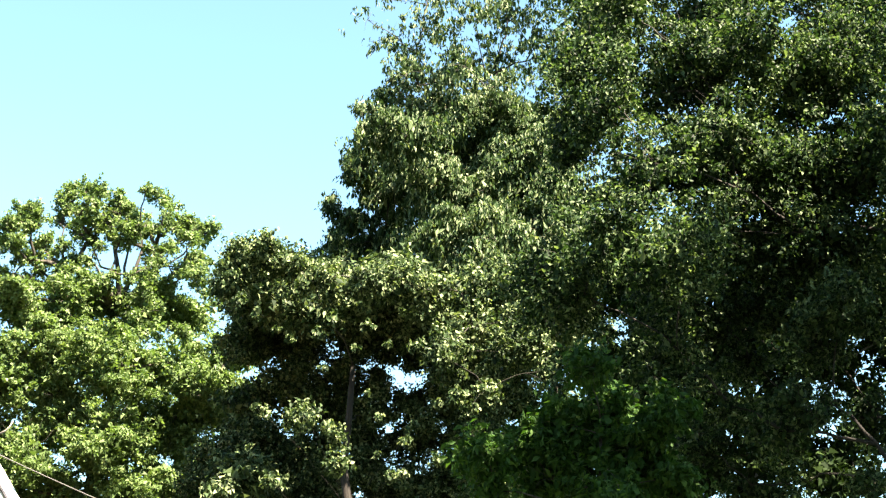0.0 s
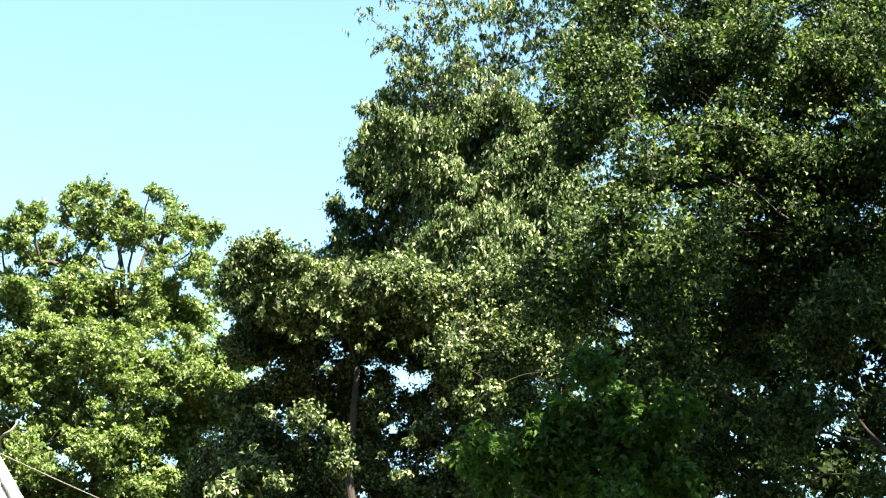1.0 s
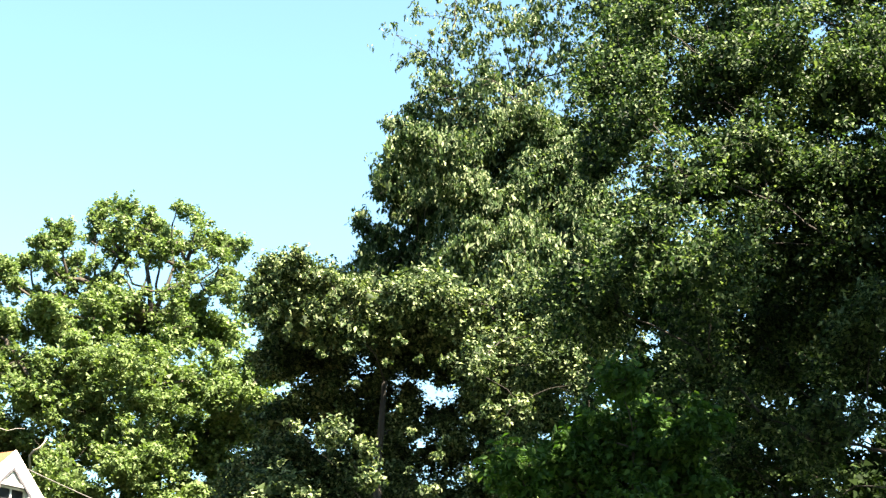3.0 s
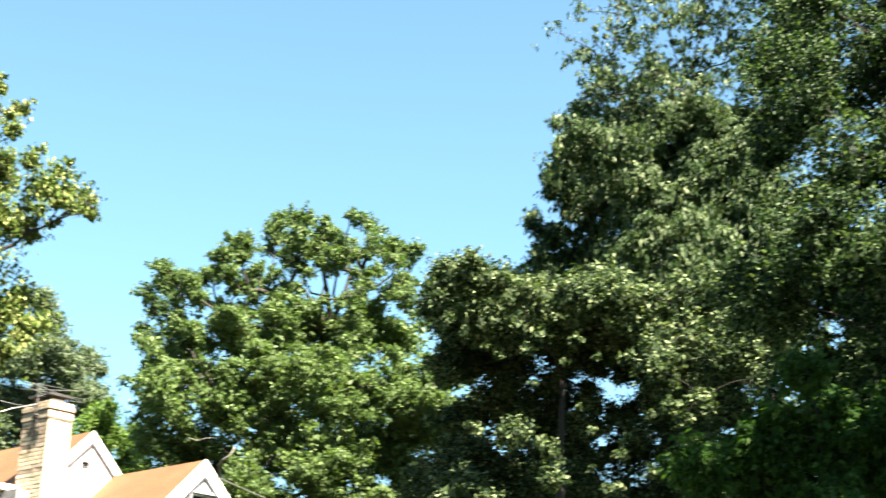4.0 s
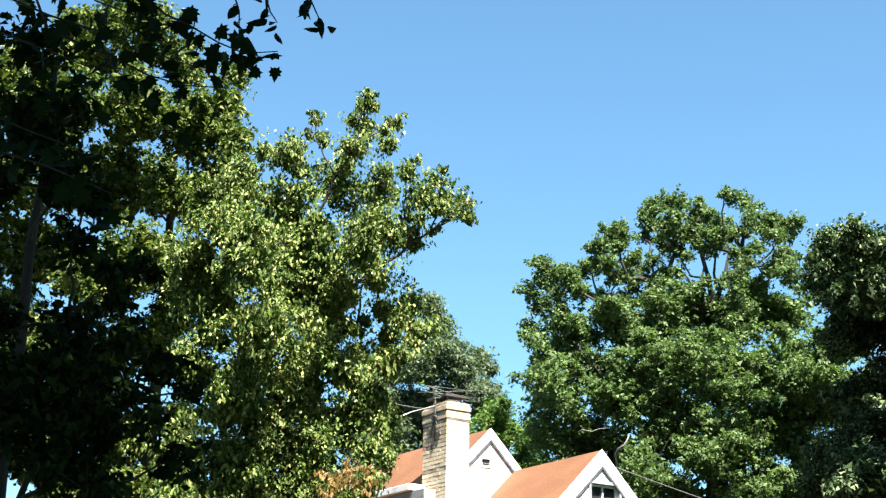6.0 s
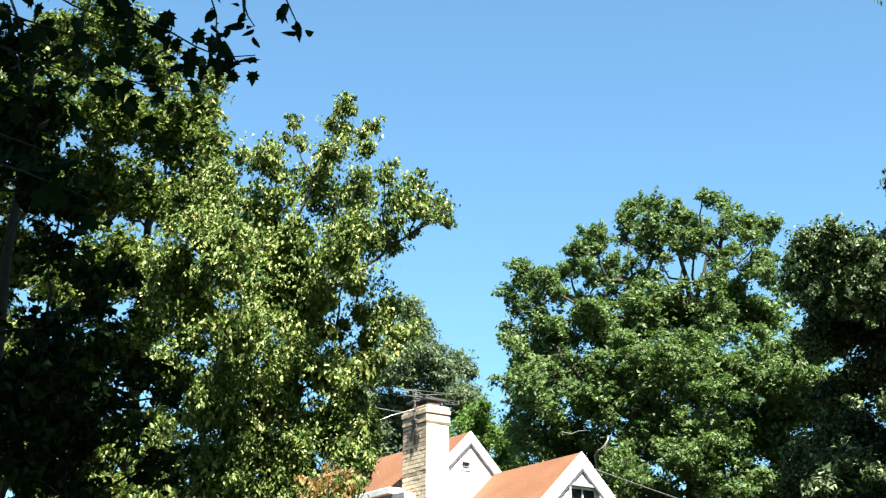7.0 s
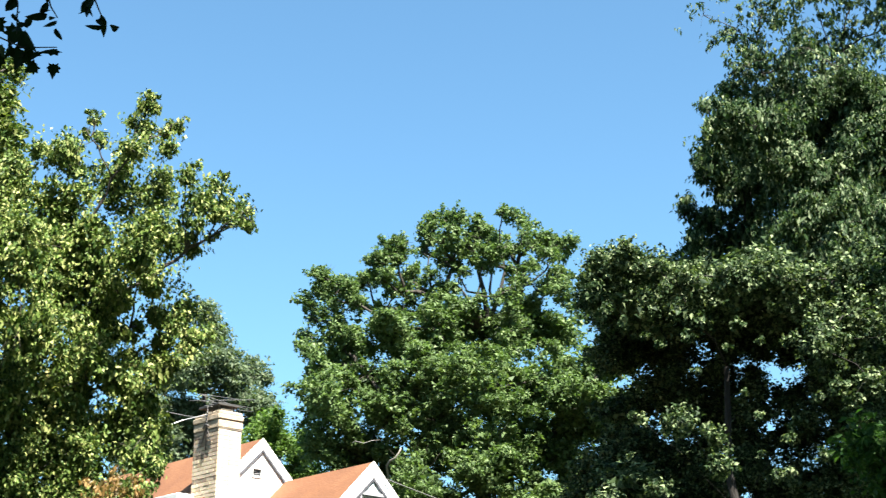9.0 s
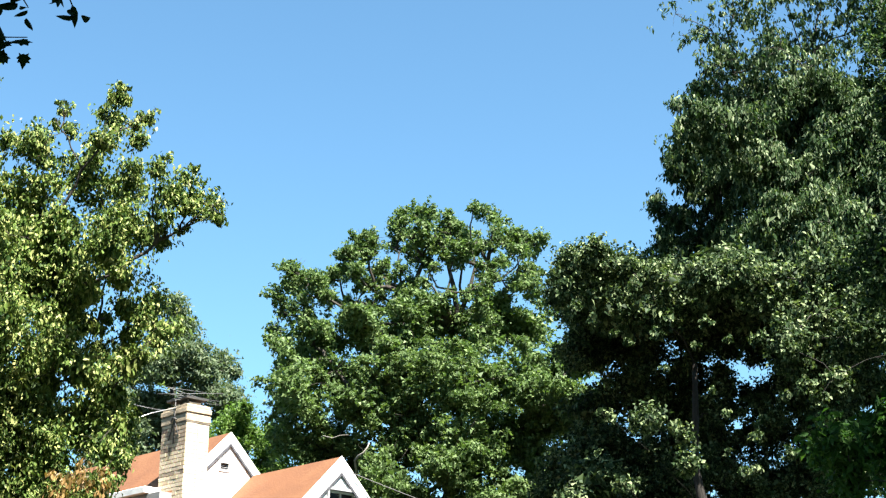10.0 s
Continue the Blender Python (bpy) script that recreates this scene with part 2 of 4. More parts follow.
def crown_of(name, lobes, mat, parent, seed, leaf=0.11, slim=0.5, cover=3.0, spray=0.3, droop=0.3, ragged=1.0, deep=0.6, clump=0.5, tidy=0.5, core=1.0, small=False, warp=0.0, gaps=0.0, hollows=()):
    """A crown: lobes (x, y, z, radius), each of smaller clumps with gaps between, each clump of sprays of leaves, and
    larger filler leaves inside, added to block the sky and darken the crown."""
    g = np.random.default_rng(seed)
    waves = [(unit(g.normal(size=(4, 3))) * 2 * math.pi / (max(clump, 0.01) * k), g.random(4) * 6.3) for k in (2.6, 5.0)]
    field = lambda p: sum(np.sin(p @ q.T + f) for q, f in waves) / 2
    cs, outs, hearts = [], [], []
    for x, y, z, r in lobes:
        area = cover * (1 + 0.5 * deep) * math.pi * r * r / (leaf * leaf * slim * 0.5)
        mid = np.array((x, y + deep * r, z))
        if r > 1.25 * clump:
            m = int(4.6 * (r / clump) ** 2 * (1 + 0.4 * deep)) + 4
            d = unit(g.normal(size=(m, 3)) + np.array((0, -0.25, 0.1)))
            rad = 0.88 * r * (0.12 + 0.88 * g.random(m) ** 0.45)
            heart = mid + d * rad[:, None] * np.array((1, 1 + deep, 0.95))
            size = clump * (0.4 + 0.6 * g.random(m))
        else:
            m, heart, size = 1, mid[None], np.array([r])
        share = area * size ** 2 / (size ** 2).sum()
        for c, s0, want in zip(heart, size, share):
            s = min(spray, s0 * 0.5)
            per = max(7, int(0.9 * (s / leaf) ** 2 / slim))
            k = max(4, int(want) // per)
            d = unit(g.normal(size=(k, 3)) + np.array((0, 0, 0.25)))
            rad = s0 * (0.25 + 0.8 * g.random(k)) * (1 + 0.18 * ragged * g.normal(size=k))
            stretch = np.array((1, 1 + deep, 0.95)) if m == 1 else np.array((1, 1, 0.8))
            p = c + d * rad[:, None] * stretch
            if warp or gaps:                                      # no true spheres: pushed about, and thin in places
                f = field(p)
                keep = f[:, 3] + 0.25 * g.normal(size=k) > 1.5 * gaps - 0.9
                p, d, k = (p + warp * f[:, :3])[keep], d[keep], int(keep.sum())
            for hx, hy, hz, hr in hollows:                        # open pockets that reach in from the front
                q = (p - np.array((hx, hy, hz))) / (hr * np.array((1, 2.2, 1)))
                keep = (q * q).sum(1) + 0.25 * g.normal(size=k) > 0.8
                p, d, k = p[keep], d[keep], int(keep.sum())
            spread = s * (0.5 + 0.7 * g.random(k))
            jitter = g.normal(size=(k, per, 3)) * np.array((1, 1, 0.7)) * spread[:, None, None] * 0.5
            cs.append((p[:, None] + jitter).reshape(-1, 3))
            outs.append(np.repeat(d, per, axis=0))
        k = int(core * (1 + deep) * math.pi * r * r / ((1.7 * leaf) ** 2 * slim * 0.5))
        hearts.append(mid + unit(g.normal(size=(k, 3))) * (0.62 * r * g.random(k) ** 0.5)[:, None] * np.array((1, 1 + deep, 0.9)))
    inner = sum(len(h) for h in hearts)
    c = np.concatenate(cs + hearts)
    out = np.concatenate(outs + [np.zeros((inner, 3))])
    n = len(c)
    along = unit(out * 0.5 + g.normal(size=(n, 3)) * 0.6 + np.array((0, 0, -droop * 1.6)))
    face = unit(np.array((0, 0, 0.55)) + out * (0.2 + 0.6 * tidy) + g.normal(size=(n, 3)) * (0.95 - 0.6 * tidy))
    length = leaf * (0.65 + 0.7 * g.random(n))
    length[n - inner:] *= 1.7
    me = leaf_mesh(name, c, along, face, length, length * slim * (0.8 + 0.4 * g.random(n)), mat, small)
    ob = new(name, me)
    ob.parent = parent
    return ob


def branch_ways(spine, low, lobes, rng):
    """Limbs that fork from the trunk and from one another: for each lobe a way of points, and the number of limbs that each carries."""
    nodes = [(p, -1, 0.0) for p in spine if p.z >= low]           # place, limb, length so far
    ways, carried_by = [], []
    for x, y, z, r in sorted(lobes, key=lambda q: min((Vector(q[:3]) - n[0]).length for n in nodes)):
        c = Vector((x, y, z))
        cost = lambda n: (c - n[0]).length + 0.9 * max(0.0, n[0].z - c.z + 0.2) + 0.22 * n[2]
        a, limb, far = min(nodes, key=cost)
        length = (c - a).length
        pts = bend(a, c, 0.1 * length, 5, 0.035 * length, rng)
        ways.append(pts)
        carried_by.append(limb)
        nodes += [(p, len(ways) - 1, far + length * (k + 1) / 5) for k, p in enumerate(pts[1:])]
    load = [1] * len(ways)
    for i in range(len(ways) - 1, -1, -1):
        if carried_by[i] >= 0:
            load[carried_by[i]] += load[i]
    return ways, load


def tree(name, label, base, top, lobes, mat, seed, bark=None, thin_kw=None, girth=0.25, low=0.35, limb_size=0.02, group="", airy=(), airy_cover=1.0, airy_label="thin airy crown top", hung=(), **kw):
    """A tree: an Empty at its foot, a tapered trunk, forking limbs, fine twigs and a crown of leaves."""
    bark = bark or BARK
    rng = random.Random(seed)
    root = tagged(new(name), label, "tree", group)
    root.location = (base[0], base[1], 0)
    inv = Matrix.Translation((-base[0], -base[1], 0))
    foot, head = Vector((base[0], base[1], -0.1)), Vector(top)
    spine = bend(foot, head, 0.0, 9, girth * 0.5, rng)
    pipe("trunk", [inv @ p for p in spine], [girth * (1.35 if i == 0 else 1.0 - 0.72 * i / 9) for i in range(10)], bark, root, 10)
    every = [*lobes, *airy]
    ways, load = branch_ways(spine, foot.z + low * (head.z - foot.z), every, rng)
    for x, y, z, r in hung:                                       # sprays on long stems of their own, out of the shade inside
        near = min(spine, key=lambda p: abs(p.z - z + 0.6))
        ways.append(bend(near, (x, y, z), 0.25, 5, 0.03, rng))
        load.append(1)
    every += hung
    airy = [*airy, *hung]
    for pts, n in zip(ways, load):
        thick = min(limb_size * n ** 0.5, girth * 0.5)
        pipe("limb", [inv @ p for p in pts], [thick * (1 - 0.1 * j) for j in range(6)], bark, root, 6)
    verts, faces = [], []
    for x, y, z, r in every:
        c = Vector((x, y, z))
        for _ in range(5):
            d = Vector((rng.gauss(0, 1), rng.gauss(0, 1), rng.gauss(0.2, 1))).normalized()
            t = limb_size * 0.5
            v, f = tube([inv @ p for p in bend(c, c + d * r * 0.95, 0.1 * r, 3, 0.06 * r, rng)], [t, t * 0.7, t * 0.45, t * 0.2], 4)
            faces += [tuple(q + len(verts) for q in fc) for fc in f]
            verts += v
    tw = new("twig_work", mesh_of("twig_work", verts, faces, bark, True))
    tw.parent = root
    tagged(tw, kind="stuff")
    local = lambda ls: [(x - base[0], y - base[1], z, r) for x, y, z, r in ls]
    tagged(crown_of("crown", local(lobes), mat, root, seed, **kw), kind="stuff")
    if airy:
        thin = dict(kw, cover=airy_cover) | (thin_kw or {"deep": 0.2, "core": 0.5})
        tagged(crown_of("crown", local(airy), mat, root, seed + 1, **thin), airy_label, kind="stuff")
    return root


# ---- ground ----
def ground():
    bm = bmesh.new()
    bmesh.ops.create_grid(bm, x_segments=60, y_segments=60, size=2000)
    ob = part("ground", bm, GRASS)
    return tagged(ob, "unseen lawn, darkened in colour to cut bounced light, running out to the horizon", "ground", kind="structure")


ground()


# ---- trees ----
OAK_TOP = [
    (-5.04, 44.88, 16.09, 0.59), (-4.5, 44.62, 15.72, 0.59), (-5.55, 45.21, 15.45, 0.49), (-4.68, 44.73, 15.1, 0.53), (-4.14, 44.57, 15.32, 0.48), (-5.45, 45.24, 14.84, 0.24),
    (-5.77, 46.45, 14.64, 0.28), (-5.25, 46.22, 15.94, 0.39), (-3.84, 46.28, 16.57, 0.39), (-3.29, 45.01, 16.53, 0.54), (-3.07, 45.79, 17.3, 0.6), (-2.67, 45.19, 17.34, 0.46),
    (-3.43, 44.88, 16.85, 0.38), (-3.18, 44.74, 16.01, 0.37), (-2.75, 45.03, 16.75, 0.38), (-4.06, 46.65, 16.44, 0.28), (-1.87, 46.55, 17.97, 0.34), (-1.72, 46.5, 18.37, 0.45),
    (-1.25, 46.5, 18.6, 0.51), (-0.85, 45.06, 18.16, 0.41), (-1.41, 45.32, 17.3, 0.46), (-0.88, 46.1, 17.46, 0.44), (-1.02, 46.35, 16.91, 0.36), (-1.36, 46.63, 17.26, 0.39),
    (-2.01, 46.67, 17.54, 0.25), (-1.12, 44.79, 17.49, 0.38), (-0.32, 46.05, 18.12, 0.53), (0.14, 46.21, 17.97, 0.56), (-0.51, 45.81, 17.41, 0.47), (-0.02, 45.03, 16.98, 0.43),
    (-0.14, 45.74, 17.71, 0.38), (0.57, 44.81, 18.34, 0.19), (1.06, 46.83, 18.92, 0.4), (1.45, 46.65, 18.53, 0.34), (1.27, 45.9, 17.93, 0.28), (0.53, 45.32, 17.26, 0.49),
    (0.87, 46.77, 17.52, 0.36), (1.19, 45.96, 17.5, 0.33), (1.8, 46.68, 17.74, 0.56), (2.26, 46.58, 17.85, 0.5), (2.58, 45.75, 17.31, 0.44), (2.88, 45.5, 17.56, 0.25),
    (1.57, 46.01, 16.86, 0.33), (2.48, 45.57, 16.43, 0.41), (1.35, 44.97, 16.14, 0.27), (1.85, 45.29, 15.9, 0.38), (1.16, 46.54, 16.07, 0.28), (2.38, 44.64, 15.53, 0.48),
    (2.07, 44.66, 16.81, 0.37), (0.21, 46.1, 16.92, 0.22), (0.94, 45.26, 16.57, 0.22), (-0.24, 45.88, 16.95, 0.25), (0.82, 45.72, 15.68, 0.3), (-0.45, 45.42, 15.29, 0.32),
    (0.41, 46.99, 15.27, 0.42), (-0.6, 45.07, 16.44, 0.22), (1.53, 45.57, 15.62, 0.32), (-1.68, 45.06, 16.27, 0.24), (-2.26, 46.06, 16.8, 0.25), (-0.86, 45.25, 15.94, 0.24),
    (0.93, 45.44, 16.15, 0.24), (1.14, 46.38, 16.8, 0.19), (-0.07, 45.37, 16.53, 0.19), (0.4, 45.94, 17.09, 0.22), (2.23, 46.72, 16.54, 0.28), (0.38, 44.84, 15.41, 0.24),
    (0.84, 44.74, 15.65, 0.21), (-0.17, 45.15, 15.52, 0.21), (0.13, 46.44, 15.43, 0.27),
]
OAK_INNER = [
    (-2.46, 46.37, 16.51, 0.47), (-2.78, 45.59, 15.84, 0.46), (-2.07, 45.82, 16.04, 0.41), (-1.59, 45.53, 15.66, 0.46), (-1.35, 46.1, 16.22, 0.3), (-3.37, 45.16, 15.34, 0.24),
    (-2.57, 46.52, 15.51, 0.36), (-1.94, 46.95, 15.57, 0.42), (-1.62, 47.08, 15.17, 0.42), (-0.97, 46.66, 15.77, 0.33), (-4.08, 46.94, 15.66, 0.33), (-4.53, 45.01, 14.63, 0.37),
    (-3.15, 45.67, 15.26, 0.24),
]
OAK_FORKS = [
    ((0.11, 46.00, 14.83, 0.1054), (0.01, 46.15, 15.92, 0.0806), (-0.18, 46.30, 16.74, 0.062), (-0.24, 46.45, 17.37, 0.0434), (-0.51, 46.60, 18.12, 0.0248)),
    ((0.19, 46.00, 15.02, 0.0868), (0.54, 46.15, 16.10, 0.062), (0.70, 46.29, 16.82, 0.0496), (0.59, 46.45, 17.35, 0.0372), (0.89, 46.59, 18.18, 0.0186)),
    ((0.54, 46.00, 16.05, 0.0372), (1.47, 46.13, 16.27, 0.031), (1.98, 46.26, 16.72, 0.0279), (2.25, 46.40, 17.20, 0.0217), (2.68, 46.52, 17.63, 0.0124)),
    ((0.01, 46.00, 15.87, 0.0434), (-0.54, 46.15, 16.02, 0.031), (-0.89, 46.29, 16.75, 0.0217), (-1.35, 46.43, 17.58, 0.0124)),
    ((-0.09, 46.00, 15.50, 0.0496), (-1.54, 46.12, 15.84, 0.0372), (-1.87, 46.26, 16.57, 0.031), (-1.80, 46.42, 17.30, 0.0248), (-2.19, 46.55, 17.64, 0.0124)),
    ((-0.19, 46.00, 15.12, 0.0558), (-1.73, 46.12, 15.28, 0.0434), (-3.01, 46.20, 16.18, 0.031), (-3.39, 46.33, 17.01, 0.0186)),
    ((-1.72, 45.97, 15.23, 0.0372), (-3.90, 45.98, 15.47, 0.0279), (-4.83, 46.05, 15.98, 0.0217), (-5.26, 46.15, 16.60, 0.0124)),
    ((0.24, 46.00, 15.49, 0.0496), (0.18, 46.15, 16.07, 0.0434), (0.26, 46.30, 16.73, 0.031), (0.17, 46.45, 17.56, 0.0186)),
]
OAK_LOW = [
    (3.53, 44.46, 11.28, 0.72), (4.01, 43.52, 11.76, 0.54), (3.34, 43.96, 12.12, 0.62), (4.50, 44.46, 12.24, 0.31),
    (-4.37, 45.02, 13.84, 1.06), (-2.76, 44.63, 14.24, 1.05), (-1.04, 45.75, 14.89, 1.04), (-1.22, 44.41, 12.9, 1.39), (0.87, 45.25, 14.33, 0.99), (2.24, 46.57, 14.95, 1.1),
    (-4.74, 43.59, 11.89, 1.12), (-2.93, 44.37, 12.04, 1.47), (-1.28, 45.2, 11.15, 1.57), (0.46, 43.91, 12.22, 1.45), (1.97, 44.12, 12.59, 1.29), (-5.09, 45.26, 10.86, 0.97),
    (-3.74, 45.74, 10.59, 1.41), (-2.1, 43.94, 9.38, 1.35), (0.06, 43.77, 9.99, 1.52), (1.96, 45.93, 11.09, 1.6), (2.93, 44.37, 11.77, 1.21), (3.69, 44.72, 10.14, 1.21),
    (3.74, 45.3, 13.38, 1.06), (1.17, 44.68, 8.82, 1.54), (-4.65, 45.29, 9.46, 0.87), (-3.54, 45.4, 8.87, 1.31), (-1.15, 44.78, 8.59, 1.28), (2.68, 45.18, 9.22, 1.39),
    (3.79, 44.95, 8.85, 1.29), (-5.19, 45.19, 13.17, 0.89), (-5.4, 44.73, 13.78, 0.46), (-3.19, 44.56, 14.6, 0.67), (-1.54, 44.71, 14.38, 0.74), (-0.08, 46.49, 14.85, 0.77),
    (1.26, 45.96, 15.17, 0.62), (-2.05, 44.12, 13.37, 0.76), (-0.2, 46.26, 13.71, 0.79), (-3.61, 44.32, 12.74, 0.69),
]
MAPLE_TOP = [
    (2.32, 28.3, 10.96, 0.47), (2.83, 28.26, 11.13, 0.48), (3.33, 28.2, 10.91, 0.43), (3.65, 27.96, 10.48, 0.42), (4.17, 27.69, 10.41, 0.44), (4.77, 27.59, 10.46, 0.47),
    (5.37, 27.48, 10.46, 0.51), (6.07, 27.54, 10.35, 0.56), (6.83, 27.57, 10.37, 0.56), (7.61, 27.47, 10.65, 0.62),
    (6.8, 26.96, 9.5, 0.57), (2.16, 28.52, 10.44, 0.36),
]
MAPLE_SIDE = [
    (6.16, 26.08, 8.56, 0.4), (6.74, 25.57, 7.96, 0.25), (7.26, 25.94, 8.83, 0.46), (6.09, 26.24, 8.81, 0.36), (7.83, 25.85, 8.97, 0.42), (8.4, 26.08, 9.69, 0.5),
    (8.51, 25.41, 8.59, 0.31), (7.91, 25.23, 7.97, 0.23), (9.02, 25.61, 9.23, 0.3), (6.34, 25.46, 7.59, 0.16), (7.62, 26.28, 9.62, 0.43), (7.9, 25.53, 8.46, 0.33),
    (8.74, 25.92, 9.62, 0.39), (9.09, 26.25, 10.43, 0.4),
]
MAPLE_LOW = [
    (3.33, 34.44, 11.5, 0.75), (4.65, 34.49, 11.21, 0.82), (5.85, 34.3, 11.2, 0.82), (7.2, 33.74, 11.1, 0.84), (8.5, 33.13, 11.19, 1.01), (9.53, 32.85, 11.62, 1.08),
    (2.97, 34.37, 10.75, 0.61), (4.32, 34.63, 10.1, 0.95), (5.51, 34.46, 10.3, 0.75), (7.88, 33.28, 9.8, 0.8), (8.9, 33.02, 10.1, 1.06),
    (4.95, 34.55, 8.23, 0.94), (3.75, 34.6, 8.5, 0.65), (2.4, 34.8, 7.3, 0.8), (2.95, 34.7, 8.0, 0.85), (3.3, 34.6, 8.6, 0.7), (3.3, 34.5, 7.3, 0.9), (6.07, 34.27, 9.2, 0.94), (6.12, 34.26, 7.99, 0.8), (7.22, 33.84, 8.79, 0.93), (7.25, 33.83, 7.6, 0.93), (8.54, 33.12, 8.48, 1.19),
    (8.56, 33.11, 7.43, 1.18), (3.93, 34.38, 7.21, 0.93), (5.51, 34.36, 7.18, 1.07), (6.28, 34.23, 9.89, 0.41), (7.19, 33.95, 9.69, 0.38),
    (6.54, 34.18, 10.76, 0.33), (4.17, 34.75, 8.35, 0.81), (5.44, 34.57, 9.22, 0.61), (4.75, 34.68, 7.31, 0.8), (6.83, 34.33, 7.39, 0.8), (6.13, 34.46, 8.56, 0.67),
    (4.89, 34.66, 9.74, 0.68), (6.32, 34.22, 10.25, 0.3), (6.47, 34.19, 9.84, 0.2), (7.69, 33.94, 10.24, 0.27), (6.98, 34.09, 9.59, 0.27), (6.81, 34.13, 9.69, 0.22),
]
MAPLE_SPRAY = [
    (3.42, 25.88, 7.27, 0.28), (3.99, 25.56, 6.91, 0.22), (4.01, 25.19, 6.34, 0.22), (3.81, 25.73, 7.13, 0.14), (2.63, 26.1, 7.44, 0.14), (4.85, 24.93, 6.18, 0.12),
    (5.2, 25.29, 6.86, 0.12), (2.86, 25.16, 5.99, 0.16),
]
MAPLE_BITS = [(2.89, 26.27, 8.94, 0.09), (3.23, 26.97, 8.97, 0.08), (3.79, 26.82, 9.10, 0.14), (3.98, 26.57, 9.35, 0.11), (4.57, 26.11, 9.11, 0.12), (4.48, 26.94, 8.91, 0.09), (5.10, 26.85, 9.00, 0.09), (5.52, 26.35, 8.86, 0.14), (5.93, 26.25, 9.15, 0.15), (6.01, 25.84, 8.52, 0.15), (6.17, 25.47, 7.81, 0.15), (5.90, 26.06, 7.74, 0.11), (4.97, 26.56, 7.54, 0.09), (4.57, 25.90, 7.80, 0.07), (5.61, 26.73, 7.48, 0.11), (3.84, 26.25, 8.30, 0.07), (3.20, 26.33, 7.18, 0.09), (2.78, 26.11, 7.34, 0.11), (2.69, 27.47, 6.99, 0.08), (3.35, 27.03, 6.39, 0.07), (5.00, 26.96, 6.90, 0.08), (5.41, 26.52, 6.51, 0.12), (5.82, 25.59, 6.64, 0.12), (6.43, 25.87, 8.73, 0.14), (2.28, 26.80, 9.63, 0.13), (2.54, 26.24, 9.25, 0.09), (2.13, 27.45, 10.28, 0.15), (6.58, 25.89, 7.30, 0.11)]
TALL_TOP = [
    (5.28, 32.11, 18.5, 0.36), (6.15, 33.73, 18.88, 0.58), (6.25, 31.85, 17.08, 0.46), (6.93, 33.33, 19.11, 0.72), (7.98, 34.62, 19.08, 0.9), (8.01, 32.35, 19.1, 0.85),
    (9.13, 34.32, 18.93, 0.9), (9.26, 33.17, 19.53, 0.88), (10.19, 33.72, 18.96, 1.04), (7.64, 31.55, 20.19, 1.13), (9.46, 33.44, 22.19, 1.68), (7.03, 33.32, 20.57, 0.74),
    (10.47, 32.7, 20.77, 1.63), (11.35, 31.63, 22.62, 2.1), (7.43, 34.74, 18.0, 0.68), (8.47, 33.44, 17.48, 0.79), (6.5, 34.11, 17.29, 0.43), (6.95, 33.88, 17.79, 0.61),
    (7.69, 33.27, 17.62, 0.68), (5.87, 34.51, 19.14, 0.33), (7.62, 33.52, 17.1, 0.66), (8.15, 31.69, 16.87, 0.35), (6.69, 33.59, 17.1, 0.32), (7.67, 31.74, 17.39, 0.48),
    (6.34, 33.44, 17.77, 0.33), (8.05, 34.41, 18.7, 0.5), (6.07, 32.86, 17.33, 0.34), (7.87, 34.44, 17.58, 0.5), (6.29, 33.8, 20.05, 0.33), (9.26, 33.83, 20.4, 0.5),
    (8.75, 31.46, 16.86, 0.48), (8.61, 33.57, 17.77, 0.43), (8.56, 32.95, 19.75, 0.43), (9.88, 32.84, 18.91, 0.46), (6.6, 33.01, 18.26, 0.42), (9.3, 34.09, 19.64, 0.43),
    (6.8, 33.76, 18.35, 0.51),
]
TALL_LOW = [
    (5.35, 31.04, 15.24, 0.58), (6.09, 30.8, 15.02, 0.84), (7.64, 32.93, 16.24, 1.04), (8.87, 32.7, 16.45, 1.12), (5.58, 33.74, 15.26, 0.63), (6.35, 34.01, 15.01, 0.98),
    (7.23, 32.2, 14.43, 1.14), (8.53, 31.88, 14.46, 1.2), (5.48, 34.57, 14.29, 0.63), (5.25, 34.6, 13.46, 0.47), (6.37, 34.62, 13.73, 0.91), (7.1, 31.49, 12.9, 1.03),
    (8.34, 31.1, 12.77, 1.16), (9.59, 30.82, 12.94, 1.29), (9.97, 32.04, 15.71, 1.38), (5.38, 33.0, 16.58, 0.19), (4.87, 33.88, 14.49, 0.19), (9.17, 30.28, 11.66, 1.13),
    (10.11, 31.16, 13.95, 1.19), (7.86, 30.73, 11.8, 0.88), (9.23, 31.93, 14.99, 1.08),
]
